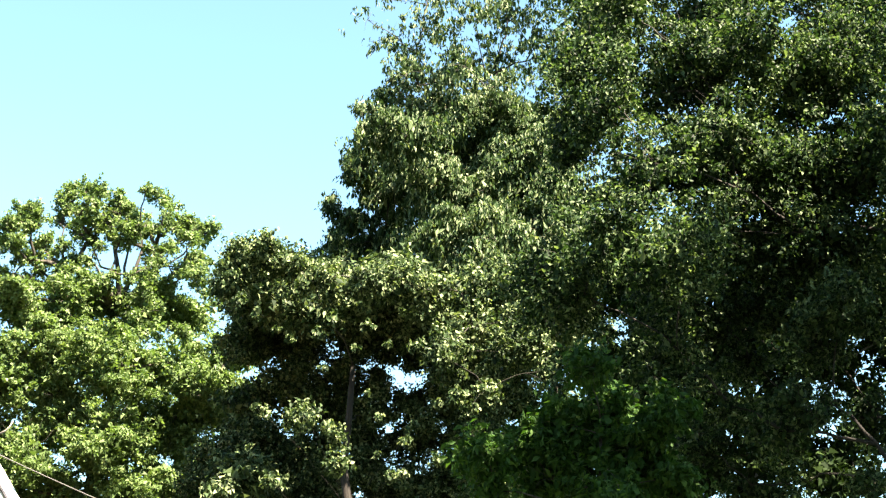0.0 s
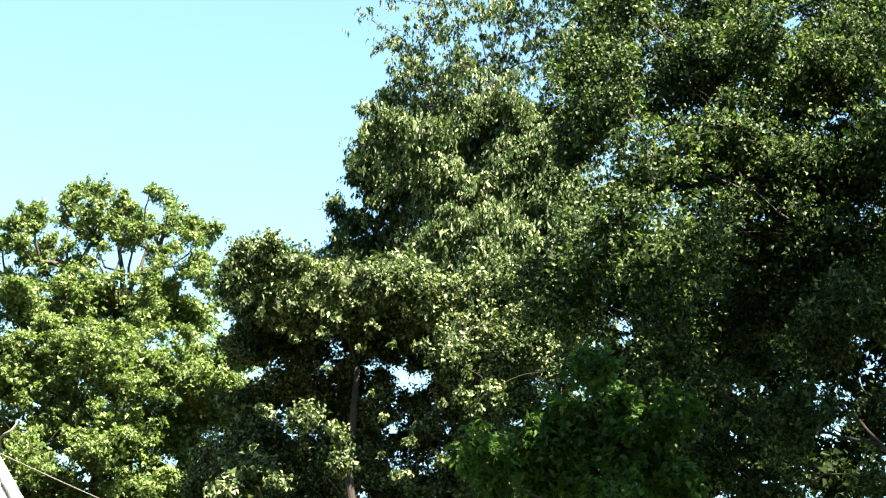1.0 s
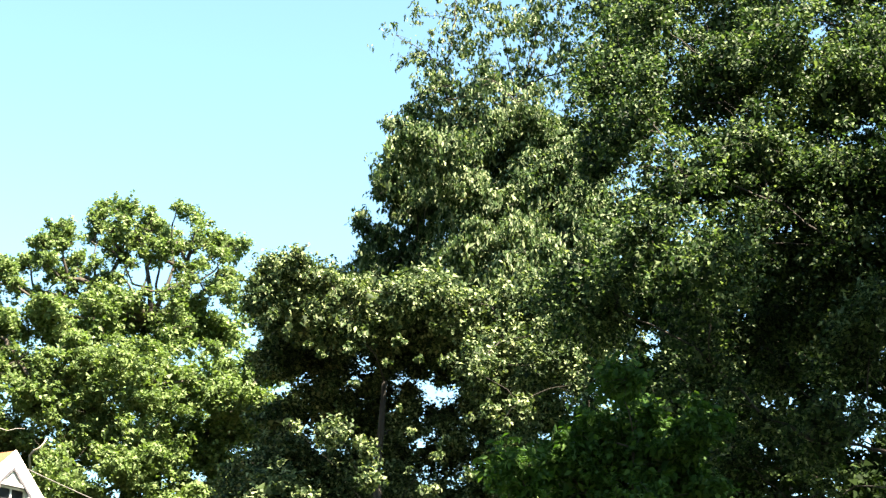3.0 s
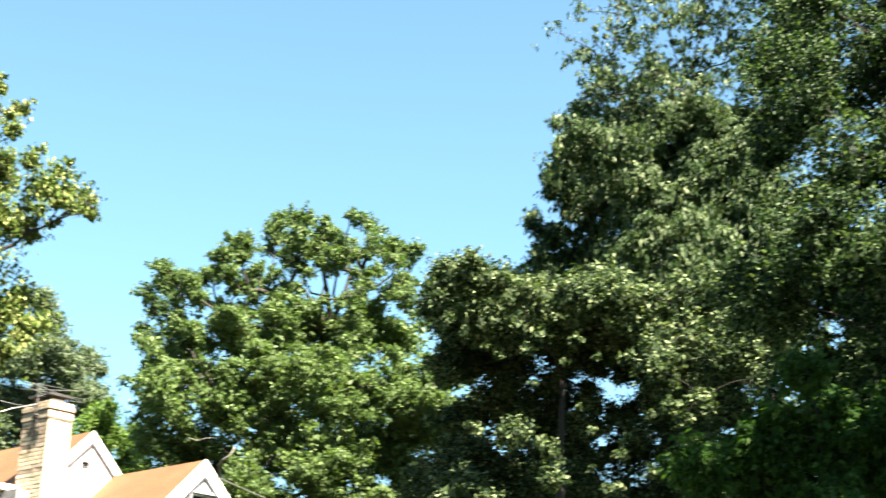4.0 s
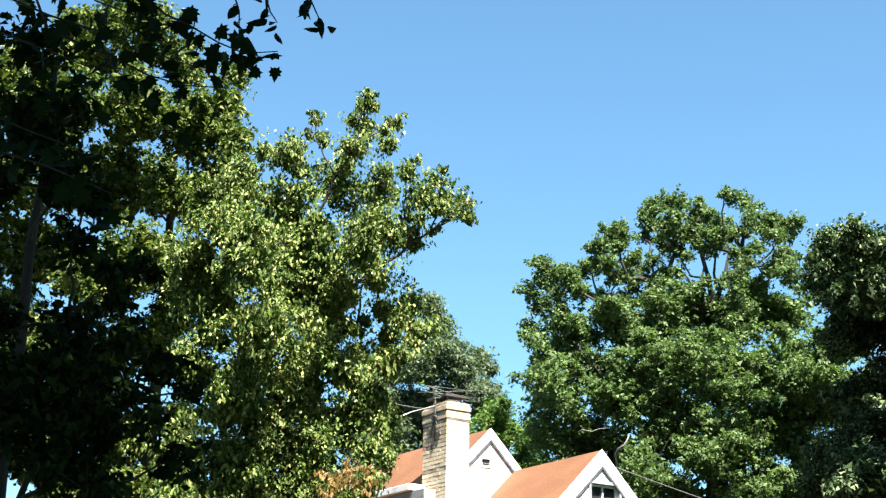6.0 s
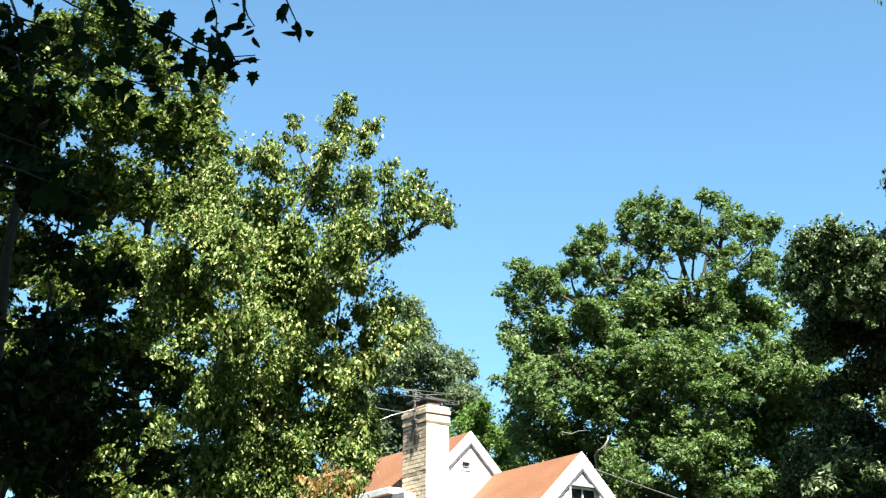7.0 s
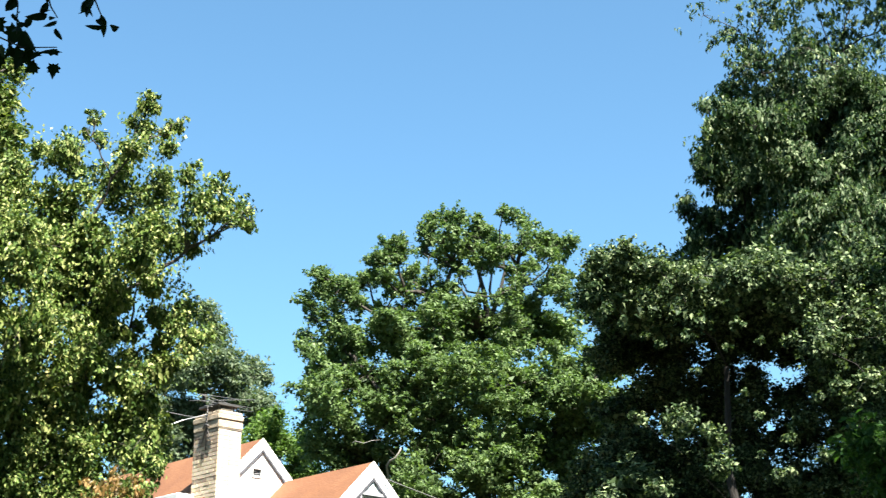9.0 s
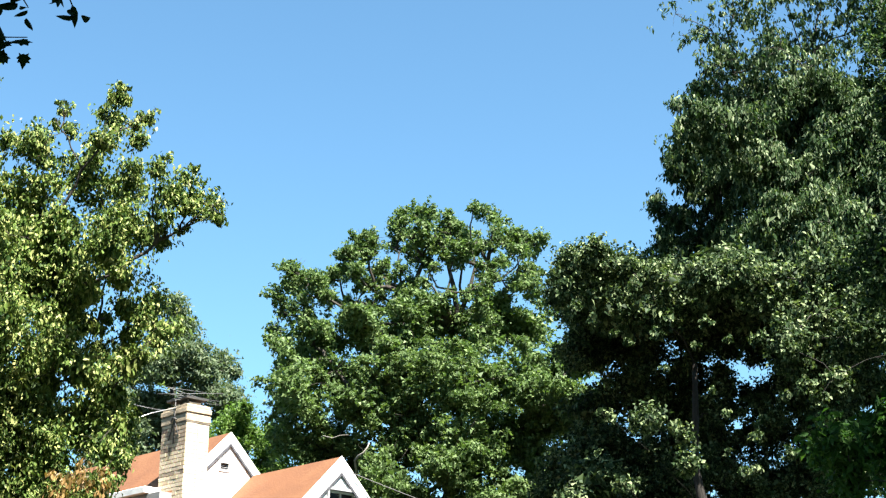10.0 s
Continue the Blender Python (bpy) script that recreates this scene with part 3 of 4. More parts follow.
RIGHT_TOP = [
    (5.74, 16.73, 10.47, 0.64), (6.31, 16.98, 11.18, 0.85), (5.77, 16.18, 9.5, 0.79), (6.99, 16.52, 10.3, 0.9), (7.57, 15.69, 10.46, 0.89), (8.56, 15.84, 10.19, 0.98),
    (9.24, 15.44, 10.49, 0.99), (6.2, 15.78, 8.48, 0.76), (7.11, 15.66, 8.92, 0.85), (8.07, 15.79, 8.86, 0.87), (9.12, 15.85, 9.09, 0.97), (5.51, 15.32, 7.45, 0.59),
    (6.0, 14.49, 7.02, 0.66), (7.86, 16.56, 8.13, 0.77), (8.6, 15.75, 7.93, 0.79), (9.36, 15.61, 7.82, 0.8), (8.97, 14.15, 8.81, 1.03), (6.97, 17.78, 12.95, 1.18),
    (8.44, 17.14, 13.09, 1.43), (9.85, 16.36, 12.87, 1.42), (10.78, 15.47, 11.22, 1.36),
]
RIGHT_LOW = [
    (7.78, 15.51, 5.69, 0.28), (7.94, 16.17, 5.40, 0.29), (7.95, 15.39, 5.38, 0.24), (8.25, 16.14, 6.00, 0.21),
    (6.94, 17.21, 7.03, 0.58), (7.59, 17.27, 7.1, 0.59), (8.35, 16.41, 7.04, 0.51), (9.69, 16.85, 7.33, 0.54), (6.51, 16.39, 5.92, 0.62), (8.26, 17.75, 6.68, 0.46),
    (8.84, 16.83, 6.65, 0.33), (7.48, 17.69, 5.48, 0.59), (8.38, 17.28, 5.69, 0.45), (8.45, 15.89, 5.68, 0.24), (8.49, 17.26, 4.97, 0.44), (9.34, 16.44, 5.73, 0.29),
    (8.75, 15.61, 4.78, 0.27), (8.09, 17.55, 4.99, 0.25), (9.99, 15.55, 6.85, 0.87), (10.2, 16.08, 5.65, 0.88), (8.4, 15.66, 6.73, 0.42), (8.22, 17.09, 7.26, 0.45),
    (6.64, 16.31, 6.33, 0.41), (7.28, 16.17, 5.65, 0.27),
]
WOOD = [
    (9.04, 23.41, 9.77, 1.2), (10.22, 22.48, 9.7, 1.18), (12.02, 22.7, 9.85, 1.12), (12.6, 21.1, 9.41, 1.17), (9.43, 23.17, 8.32, 1.08), (10.43, 22.38, 8.49, 0.77),
    (11.42, 22.05, 8.79, 0.78), (13.07, 22.42, 8.64, 0.51), (8.5, 22.66, 6.96, 1.03), (9.88, 22.85, 7.3, 0.87), (10.85, 21.91, 7.17, 0.57), (11.72, 21.74, 6.46, 0.48),
    (9.57, 24.17, 6.17, 0.8), (11.15, 21.99, 6.46, 0.38), (8.51, 23.74, 8.18, 0.59), (7.57, 23.66, 6.71, 0.96), (9.99, 23.42, 6.45, 0.78), (10.61, 22.52, 6.52, 0.67),
    (11.22, 21.6, 5.94, 0.47), (8.46, 23.39, 5.97, 0.86), (12.18, 21.62, 7.49, 0.35), (12.14, 22.52, 8.18, 0.6), (12.35, 21.88, 5.97, 0.44), (10.7, 21.92, 7.92, 0.57),
    (10.26, 23.18, 8.19, 0.69),
]
BOUGH = [
    (3.24, 12.38, 4.1, 0.25), (3.79, 13.04, 4.34, 0.31), (4.13, 12.91, 4.55, 0.31), (4.46, 12.75, 4.7, 0.31), (4.64, 12.52, 4.25, 0.39), (4.0, 12.84, 4.01, 0.34),
    (4.01, 11.74, 4.79, 0.22), (4.85, 12.22, 4.51, 0.31), (4.32, 11.94, 3.73, 0.34), (4.98, 12.31, 3.98, 0.31), (3.37, 12.47, 3.81, 0.2),
]
PEAR_TOP = [
    (-3.33, 16.44, 7.54, 0.09), (-3.16, 16.55, 7.69, 0.09), (-3.02, 16.60, 7.64, 0.09), (-3.26, 16.65, 7.47, 0.08), (-3.07, 16.56, 7.80, 0.08), (-3.46, 16.60, 7.50, 0.09), (-2.82, 16.17, 7.58, 0.08), (-3.51, 16.31, 7.57, 0.09),
    (-3.90, 15.89, 8.99, 0.07), (-4.05, 16.38, 9.04, 0.10), (-3.53, 15.90, 8.66, 0.07), (-3.56, 16.31, 8.92, 0.04), (-4.48, 15.63, 8.69, 0.05), (-4.46, 15.75, 8.61, 0.07), (-3.10, 16.61, 8.25, 0.07), (-3.29, 16.01, 8.13, 0.07), (-2.72, 16.43, 7.79, 0.05), (-2.68, 16.30, 7.57, 0.06), (-3.73, 16.09, 8.58, 0.08), (-4.09, 16.03, 8.70, 0.08), (-4.55, 15.69, 8.48, 0.07),
    (-3.9, 15.89, 8.85, 0.14), (-4.13, 16.62, 8.88, 0.18), (-4.03, 15.82, 8.27, 0.19), (-4.64, 16.37, 8.95, 0.1), (-4.75, 17.02, 8.96, 0.12), (-3.71, 16.29, 8.79, 0.11),
    (-3.98, 17.21, 8.89, 0.17), (-4.93, 16.47, 8.44, 0.28), (-5.41, 16.68, 8.68, 0.17), (-3.41, 15.97, 8.03, 0.16), (-3.27, 17.02, 8.3, 0.14), (-2.9, 16.77, 7.87, 0.15),
    (-3.16, 16.85, 7.93, 0.18), (-3.4, 16.48, 7.87, 0.24), (-4.03, 17.2, 8.31, 0.32), (-4.4, 16.65, 8.19, 0.38), (-5.01, 16.58, 7.96, 0.45), (-5.52, 16.35, 8.04, 0.42),
    (-2.84, 16.83, 7.72, 0.1), (-3.75, 17.03, 7.6, 0.25), (-3.49, 16.81, 7.41, 0.12),
]
PEAR_LOW = [
    (-3.96, 15.78, 7.08, 0.36), (-4.79, 16.46, 7.19, 0.51), (-5.13, 15.4, 6.85, 0.48), (-3.93, 16.56, 6.92, 0.23), (-3.68, 17.38, 6.84, 0.24), (-3.32, 16.33, 6.21, 0.18),
    (-3.91, 17.32, 6.43, 0.21), (-3.61, 16.83, 6.01, 0.12), (-4.74, 16.96, 6.56, 0.48), (-5.02, 15.43, 6.07, 0.51), (-6.04, 16.3, 6.82, 0.48), (-4.3, 16.47, 5.8, 0.33),
    (-4.89, 16.45, 5.6, 0.53), (-5.45, 15.9, 5.41, 0.52), (-4.39, 17.21, 5.39, 0.34), (-4.03, 16.77, 4.96, 0.24), (-4.78, 16.69, 4.85, 0.53), (-5.49, 16.4, 4.67, 0.56),
    (-4.01, 16.6, 4.5, 0.2), (-6.13, 16.39, 5.88, 0.41), (-4.39, 16.61, 4.37, 0.39), (-6.03, 16.01, 4.73, 0.46),
]
PEAR_MID = [
    (-4.57, 16.11, 7.42, 0.37), (-5.23, 16.48, 7.53, 0.41), (-5.56, 15.77, 7.37, 0.4), (-4.11, 16.72, 7.65, 0.31), (-5.24, 16.88, 6.91, 0.42), (-4.28, 16.44, 6.75, 0.3),
    (-5.87, 16.67, 6.65, 0.35), (-4.84, 16.65, 6.02, 0.41), (-5.47, 16.71, 5.95, 0.38), (-4.42, 16.12, 5.91, 0.29), (-5.25, 16.63, 5.17, 0.47), (-4.57, 16.6, 5.19, 0.33),
    (-5.1, 16.54, 4.3, 0.4), (-6.02, 15.98, 7.14, 0.37), (-4.2, 17.17, 7.37, 0.25), (-3.9, 16.91, 6.63, 0.2), (-3.69, 17.03, 6.55, 0.23), (-3.54, 17.02, 6.27, 0.19),
    (-3.78, 16.83, 5.91, 0.21), (-4.01, 17.05, 5.62, 0.26), (-3.84, 16.88, 5.24, 0.19), (-3.84, 16.83, 4.83, 0.19), (-5.93, 15.76, 4.23, 0.35), (-5.72, 16.28, 4.26, 0.36),
    (-4.38, 17.27, 6.54, 0.17), (-4.33, 17.51, 6.28, 0.18), (-4.31, 17.28, 5.83, 0.18), (-4.25, 17.5, 6.67, 0.13), (-6.05, 16.76, 6.35, 0.21), (-5.97, 17.02, 6.33, 0.18),
    (-6.04, 16.75, 5.4, 0.15),
]
ASH = [
    (-7.98, 22.74, 12.78, 0.3), (-7.58, 20.8, 11.25, 0.5), (-7.21, 20.63, 10.68, 0.36), (-8.98, 22.47, 13.03, 0.56), (-8.09, 20.72, 10.95, 0.64), (-8.85, 20.24, 11.16, 0.73),
    (-9.41, 21.38, 10.4, 0.75), (-8.22, 21.08, 9.95, 0.64), (-10.36, 21.58, 12.98, 0.8), (-8.74, 20.58, 8.76, 0.71), (-10.37, 21.76, 10.59, 0.87), (-9.4, 20.51, 8.4, 0.71),
    (-9.36, 21.27, 13.19, 0.69), (-10.11, 21.81, 7.33, 0.84), (-8.96, 21.66, 7.64, 0.64), (-9.38, 22.11, 6.29, 0.74), (-8.4, 21.95, 6.43, 0.45), (-9.85, 19.58, 11.09, 0.81),
    (-10.95, 21.26, 9.25, 0.85), (-10.47, 20.72, 7.41, 0.81), (-9.96, 20.23, 5.91, 0.78), (-9.26, 20.24, 5.08, 0.68), (-11.84, 20.69, 12.21, 0.99), (-11.32, 20.25, 10.03, 0.93),
    (-11.52, 21.11, 8.28, 0.94), (-11.12, 20.88, 6.23, 1.0), (-9.32, 22.23, 5.33, 0.65), (-8.35, 21.6, 5.31, 0.53), (-8.5, 21.88, 8.34, 0.42), (-8.52, 21.65, 7.85, 0.36),
    (-8.08, 20.91, 8.49, 0.35), (-7.65, 21.21, 10.36, 0.35), (-7.02, 20.39, 10.09, 0.23), (-7.36, 20.13, 9.51, 0.33), (-7.48, 21.33, 10.06, 0.27),
]
SHADE = [
    (-4.33, 8.82, 5.33, 0.2), (-4.63, 9.41, 5.38, 0.16), (-4.41, 9.44, 4.4, 0.2), (-4.23, 9.38, 4.06, 0.22), (-4.35, 9.42, 3.6, 0.3),
    (-3.73, 8.74, 4.07, 0.15), (-3.74, 9.41, 4.06, 0.17), (-4.61, 8.59, 5.57, 0.36), (-4.95, 9.04, 5.3, 0.2), (-4.9, 9.2, 4.4, 0.22), (-4.53, 8.84, 3.71, 0.46), (-4.06, 9.21, 3.18, 0.23),
    (-4.32, 9.07, 3.95, 0.31), (-3.89, 9.29, 3.84, 0.16), (-4.11, 9.48, 3.69, 0.16), (-4.89, 9.27, 6.52, 0.26), (-3.65, 9.14, 3.61, 0.14), (-3.65, 9.64, 3.45, 0.16),
    (-3.64, 9.73, 3.94, 0.12), (-3.94, 9.07, 4.44, 0.12), (-4.22, 8.65, 5.7, 0.18), (-4.19, 9.08, 5.18, 0.17), (-4.37, 9.29, 4.93, 0.2), (-3.84, 9.26, 4.7, 0.14),
    (-3.91, 8.86, 4.61, 0.15), (-4.26, 8.89, 3.27, 0.19), (-4.29, 9.46, 3.29, 0.18), (-4.07, 9.54, 3.22, 0.14),
]
FAR = [
    (-11.03, 58.34, 18.17, 0.7), (-10.99, 55.85, 18.29, 0.54), (-10.26, 55.63, 16.26, 0.84), (-9.53, 58.73, 16.69, 0.65), (-9.78, 56.21, 15.37, 0.89), (-11.16, 55.76, 15.74, 1.0),
    (-11.86, 57.24, 14.51, 1.02), (-12.99, 56.05, 14.71, 1.0), (-8.84, 58.51, 16.27, 0.32), (-9.02, 56.48, 14.75, 0.89), (-10.93, 58.36, 14.74, 1.03), (-12.48, 56.09, 13.14, 1.11),
    (-12.78, 56.89, 16.28, 0.91), (-13.98, 57.62, 13.7, 1.14), (-13.52, 56.97, 11.77, 1.35), (-11.55, 58.14, 13.66, 0.87), (-11.82, 57.42, 12.39, 1.04), (-12.25, 55.3, 11.68, 1.09),
    (-10.85, 58.14, 13.31, 0.82),
]
BUSH = [
    (-7.32, 49.56, 12.44, 0.54), (-7.62, 49.1, 11.67, 0.77), (-6.91, 50.22, 11.89, 0.51), (-6.19, 49.19, 11.29, 0.53), (-6.62, 49.58, 10.6, 0.73), (-5.73, 49.36, 10.55, 0.57),
    (-7.44, 49.27, 10.55, 0.76), (-8.39, 50.25, 11.52, 0.78), (-6.91, 48.72, 12.64, 0.23), (-6.05, 49.52, 12.03, 0.31), (-5.14, 49.18, 9.95, 0.76),
]
RIGHT_FILL = [
    (8.74, 16.3, 9.95, 0.47), (9.31, 17.01, 11.39, 0.59), (7.26, 15.78, 8.28, 0.4), (8.11, 16.81, 9.27, 0.67), (5.31, 17.12, 7.04, 0.41), (8.83, 16.43, 9.17, 0.67),
    (6.15, 17.39, 10.12, 0.41), (8.29, 15.73, 8.71, 0.43), (6.36, 17.82, 11.55, 0.48), (7.58, 16.38, 9.32, 0.61), (5.27, 16.29, 7.28, 0.64), (8.1, 15.84, 7.83, 0.63),
    (5.67, 17.25, 9.33, 0.4), (8.58, 16.26, 8.94, 0.41), (7.0, 16.43, 7.77, 0.53), (5.55, 16.54, 6.98, 0.36), (8.18, 15.2, 6.69, 0.57), (8.97, 15.53, 8.73, 0.44),
    (6.82, 15.72, 7.67, 0.58), (6.7, 16.44, 7.01, 0.36), (7.84, 17.5, 11.81, 0.54), (9.74, 16.21, 11.04, 0.75),
]
TALL_FILL = [
    (10.26, 33.41, 13.92, 0.66), (8.53, 34.21, 13.99, 0.68), (7.62, 33.96, 16.82, 1.07), (10.57, 34.25, 13.07, 1.01), (8.61, 32.93, 16.65, 0.87), (9.95, 34.57, 13.94, 0.66),
    (6.47, 34.81, 17.05, 1.13), (7.02, 34.91, 15.59, 0.89), (10.36, 34.07, 16.97, 0.79), (9.54, 33.05, 16.7, 0.72), (6.74, 35.0, 12.75, 0.75), (8.64, 34.23, 15.58, 1.14),
    (9.28, 33.02, 14.11, 0.86), (7.78, 34.86, 13.4, 0.69),
]
MAPLE_FILL = [
    (3.47, 35.62, 11.21, 0.64), (3.53, 35.97, 9.78, 0.73), (3.41, 35.25, 8.04, 0.58), (4.46, 36.31, 11.22, 0.72), (4.76, 36.07, 9.64, 0.61), (4.99, 36.26, 8.17, 0.69),
    (5.68, 35.26, 9.57, 0.77), (5.63, 35.19, 7.85, 0.66), (8.05, 34.54, 11.08, 0.8), (8.36, 34.64, 9.8, 0.8), (8.32, 34.44, 7.84, 0.75), (9.35, 35.0, 11.48, 0.78),
    (9.18, 34.64, 9.78, 0.7), (9.19, 35.2, 8.07, 0.66), (10.22, 34.84, 11.48, 0.77), (9.92, 34.42, 9.98, 0.74), (9.81, 34.22, 8.15, 0.76), (10.73, 34.17, 11.2, 0.73),
    (10.82, 33.74, 9.65, 0.56), (10.83, 34.52, 8.12, 0.72),
]
PEAR_HOLLOWS = [
    (-4.14, 16.49, 6.44, 0.31), (-4.16, 16.69, 6.75, 0.20), (-4.80, 15.89, 5.73, 0.25), (-4.64, 15.94, 5.93, 0.17), (-5.78, 15.56, 5.50, 0.29), (-5.48, 15.46, 6.51, 0.18),
    (-4.29, 15.93, 5.34, 0.17), (-5.24, 15.54, 5.97, 0.18), (-5.36, 15.50, 4.32, 0.21), (-4.92, 15.54, 5.13, 0.15), (-6.27, 15.58, 6.20, 0.22), (-4.50, 15.98, 6.82, 0.13),
    (-4.82, 15.57, 6.30, 0.13), (-4.27, 16.04, 5.89, 0.13), (-5.66, 15.50, 4.88, 0.15),
]
PEAR_TURNED = [
    (-4.17, 16.1, 4.46, 0.15), (-3.9, 15.87, 4.35, 0.14), (-3.84, 16.22, 4.56, 0.09), (-4.27, 16.03, 4.29, 0.15), (-3.74, 15.97, 4.36, 0.1), (-4.04, 15.97, 4.56, 0.09),
]
TWIGS = [
    ((-2.59, 5.63, 5.04), (-2.46, 5.74, 4.82), (-2.40, 5.83, 4.78), (-2.31, 5.92, 4.76), (-2.20, 6.01, 4.71), (-2.10, 6.10, 4.69), (-1.97, 6.20, 4.74)),
    ((-2.24, 5.57, 4.97), (-2.05, 5.69, 4.85), (-2.02, 5.76, 4.73), (-2.03, 5.81, 4.61)),
    ((-2.13, 5.72, 5.05), (-1.95, 5.83, 4.92), (-1.92, 5.90, 4.79), (-1.90, 5.95, 4.76)),
    ((-1.91, 5.69, 5.01), (-1.74, 5.80, 4.87), (-1.70, 5.86, 4.77), (-1.68, 5.92, 4.72)),
    ((-3.26, 5.39, 4.88), (-3.07, 5.56, 4.79), (-2.91, 5.70, 4.75), (-2.75, 5.83, 4.73), (-2.56, 5.98, 4.71), (-2.40, 6.09, 4.65)),
    ((-3.20, 5.54, 5.05), (-2.95, 5.73, 4.99), (-2.76, 5.88, 4.90), (-2.62, 6.00, 4.88), (-2.52, 6.10, 4.77)),
    ((-3.23, 5.29, 4.63), (-3.05, 5.46, 4.57), (-2.90, 5.59, 4.54), (-2.72, 5.74, 4.50), (-2.55, 5.87, 4.53)),
    ((-3.30, 5.48, 4.35), (-3.15, 5.63, 4.27), (-3.00, 5.77, 4.22), (-2.86, 5.89, 4.19), (-2.72, 6.01, 4.13)),
    ((-3.23, 5.41, 4.13), (-3.05, 5.57, 4.05), (-2.86, 5.73, 4.02), (-2.72, 5.85, 3.98), (-2.64, 5.94, 3.96)),
    ((-2.95, 5.79, 4.72), (-2.74, 5.95, 4.67), (-2.56, 6.08, 4.60), (-2.43, 6.19, 4.59), (-2.24, 6.32, 4.62)),
]
oak = tree("oak_tree", "tall broad oak with an open airy green crown behind the house", (-0.6, 46.8), (0.39, 47.10, 15.0), OAK_LOW, OAK_LEAF, 11, girth=0.36, low=0.6, limb_size=0.03, airy=OAK_TOP + OAK_INNER, airy_cover=4.6, thin_kw={"deep": 0.3, "core": 0.2, "clump": 0.24, "spray": 0.3, "leaf": 0.092, "ragged": 1.9, "warp": 0.12, "gaps": 0.15}, leaf=0.115, slim=0.6, cover=5.5, spray=0.3, clump=0.42, tidy=0.6, ragged=1.5, warp=0.32, gaps=0.22, small=True)
# leaf roof added out of sight behind the maple's top, shading what hangs below
MAPLE_SHADE_ROOF = [(2.9 + 0.82 * i + 0.2 * j, 30.9 + 1.4 * j + 0.4 * math.sin(3 * i), 11.25 + 0.38 * j + 0.25 * math.sin(5 * i + j), 0.8 + 0.08 * j) for i in range(10) for j in range(6)]
MAPLE_SHADE_ROOF += [(3.0 + 0.12 * j, 32.4 + 1.3 * j, 5.6 + 1.6 * k, 0.85) for j in range(3) for k in range(2)]
maple = tree("maple_tree", "dark green maple with a sunlit top and black hollows", (5.4, 33.2), (5.4, 32.6, 10.0), MAPLE_LOW, MAPLE_LEAF, 12, bark=TWIG, girth=0.22, limb_size=0.0036, airy=MAPLE_TOP + MAPLE_SIDE, hung=MAPLE_SPRAY, airy_cover=5.0, airy_label="sunlit crown top", thin_kw={"deep": 0.8, "tidy": 0.9, "droop": 0.45, "clump": 0.3, "ragged": 1.4}, leaf=0.084, slim=0.62, cover=3.4, spray=0.25, deep=0.6, clump=0.36, tidy=0.5, warp=0.07, gaps=0.05)
tagged(crown_of("crown", [(x - 5.4, y - 33.2, z, r) for x, y, z, r in MAPLE_BITS], MAPLE_LEAF, maple, 96, leaf=0.084, slim=0.62, cover=4.0, spray=0.25, deep=0.6, clump=0.3, tidy=0.9, ragged=1.6, droop=0.45), "scattered sunlit sprays", kind="stuff")
tagged(crown_of("crown", [(x - 5.4, y - 33.2, z, r) for x, y, z, r in MAPLE_SHADE_ROOF + MAPLE_FILL], MAPLE_LEAF, maple, 95, leaf=0.12, slim=0.6, cover=4.2, spray=0.35, deep=0.5, clump=0.5, warp=0.1, small=True), kind="stuff")
tree("willow_oak_tree", "tall tree with narrow drooping pale green leaves", (8.6, 34.0), (9.0, 34.2, 18.0), TALL_LOW + TALL_FILL, WILLOW_LEAF, 13, girth=0.3, limb_size=0.013, airy=TALL_TOP, airy_cover=1.1, thin_kw={"deep": 0.1, "core": 0.0, "ragged": 2.0, "leaf": 0.14, "tidy": 0.85, "warp": 0.2, "gaps": 0.25}, leaf=0.13, slim=0.38, cover=4.4, spray=0.28, droop=0.9, ragged=1.6, clump=0.36, tidy=0.75, warp=0.22, gaps=0.18)
# lobes added overhead, past what is seen from the walk, to block the sun
UNSEEN_OVERHEAD = [(8.8, 12.2, 11.8, 1.1), (9.0, 11.2, 11.4, 1.2), (8.2, 11.0, 11.6, 1.0), (12.0, 12.6, 10.6, 1.5), (12.6, 14.4, 9.6, 1.7), (6.4, 8.8, 9.8, 1.2), (7.6, 8.6, 9.9, 1.2), (5.2, 8.4, 10.0, 1.1), (5.8, 9.8, 9.9, 1.0), (4.4, 9.0, 10.2, 1.0)]
tree("shade_tree", "large broad-leaved tree with a dense shadowy green crown", (11.0, 15.8), (10.2, 16.0, 10.6), RIGHT_TOP + RIGHT_LOW + RIGHT_FILL, RIGHT_LEAF, 14, bark=TWIG, girth=0.26, limb_size=0.008, airy=UNSEEN_OVERHEAD, airy_cover=1.5, airy_label="unseen overhanging crown added for shade, with gaps", thin_kw={"deep": 0.0, "leaf": 0.2, "spray": 0.4, "small": True, "core": 0.3, "gaps": 0.2}, leaf=0.06, slim=0.6, cover=2.5, spray=0.17, deep=0.8, ragged=1.6, clump=0.3, tidy=0.7, warp=0.16, gaps=0.26, core=0.8)
tree("woodland_tree", "dark dense tree behind others, deep shade put into its leaf colour", (11.4, 24.0), (11.0, 24.0, 9.0), WOOD, PAINTED_SHADE_LEAF, 15, girth=0.2, leaf=0.12, slim=0.6, cover=4.0, spray=0.26, clump=0.34, tidy=0.3, core=0.7, ragged=1.5, warp=0.2, gaps=0.05, small=True)
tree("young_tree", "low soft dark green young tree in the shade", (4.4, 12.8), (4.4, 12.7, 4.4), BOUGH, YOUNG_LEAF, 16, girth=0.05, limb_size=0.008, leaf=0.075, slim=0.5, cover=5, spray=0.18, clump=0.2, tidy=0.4)
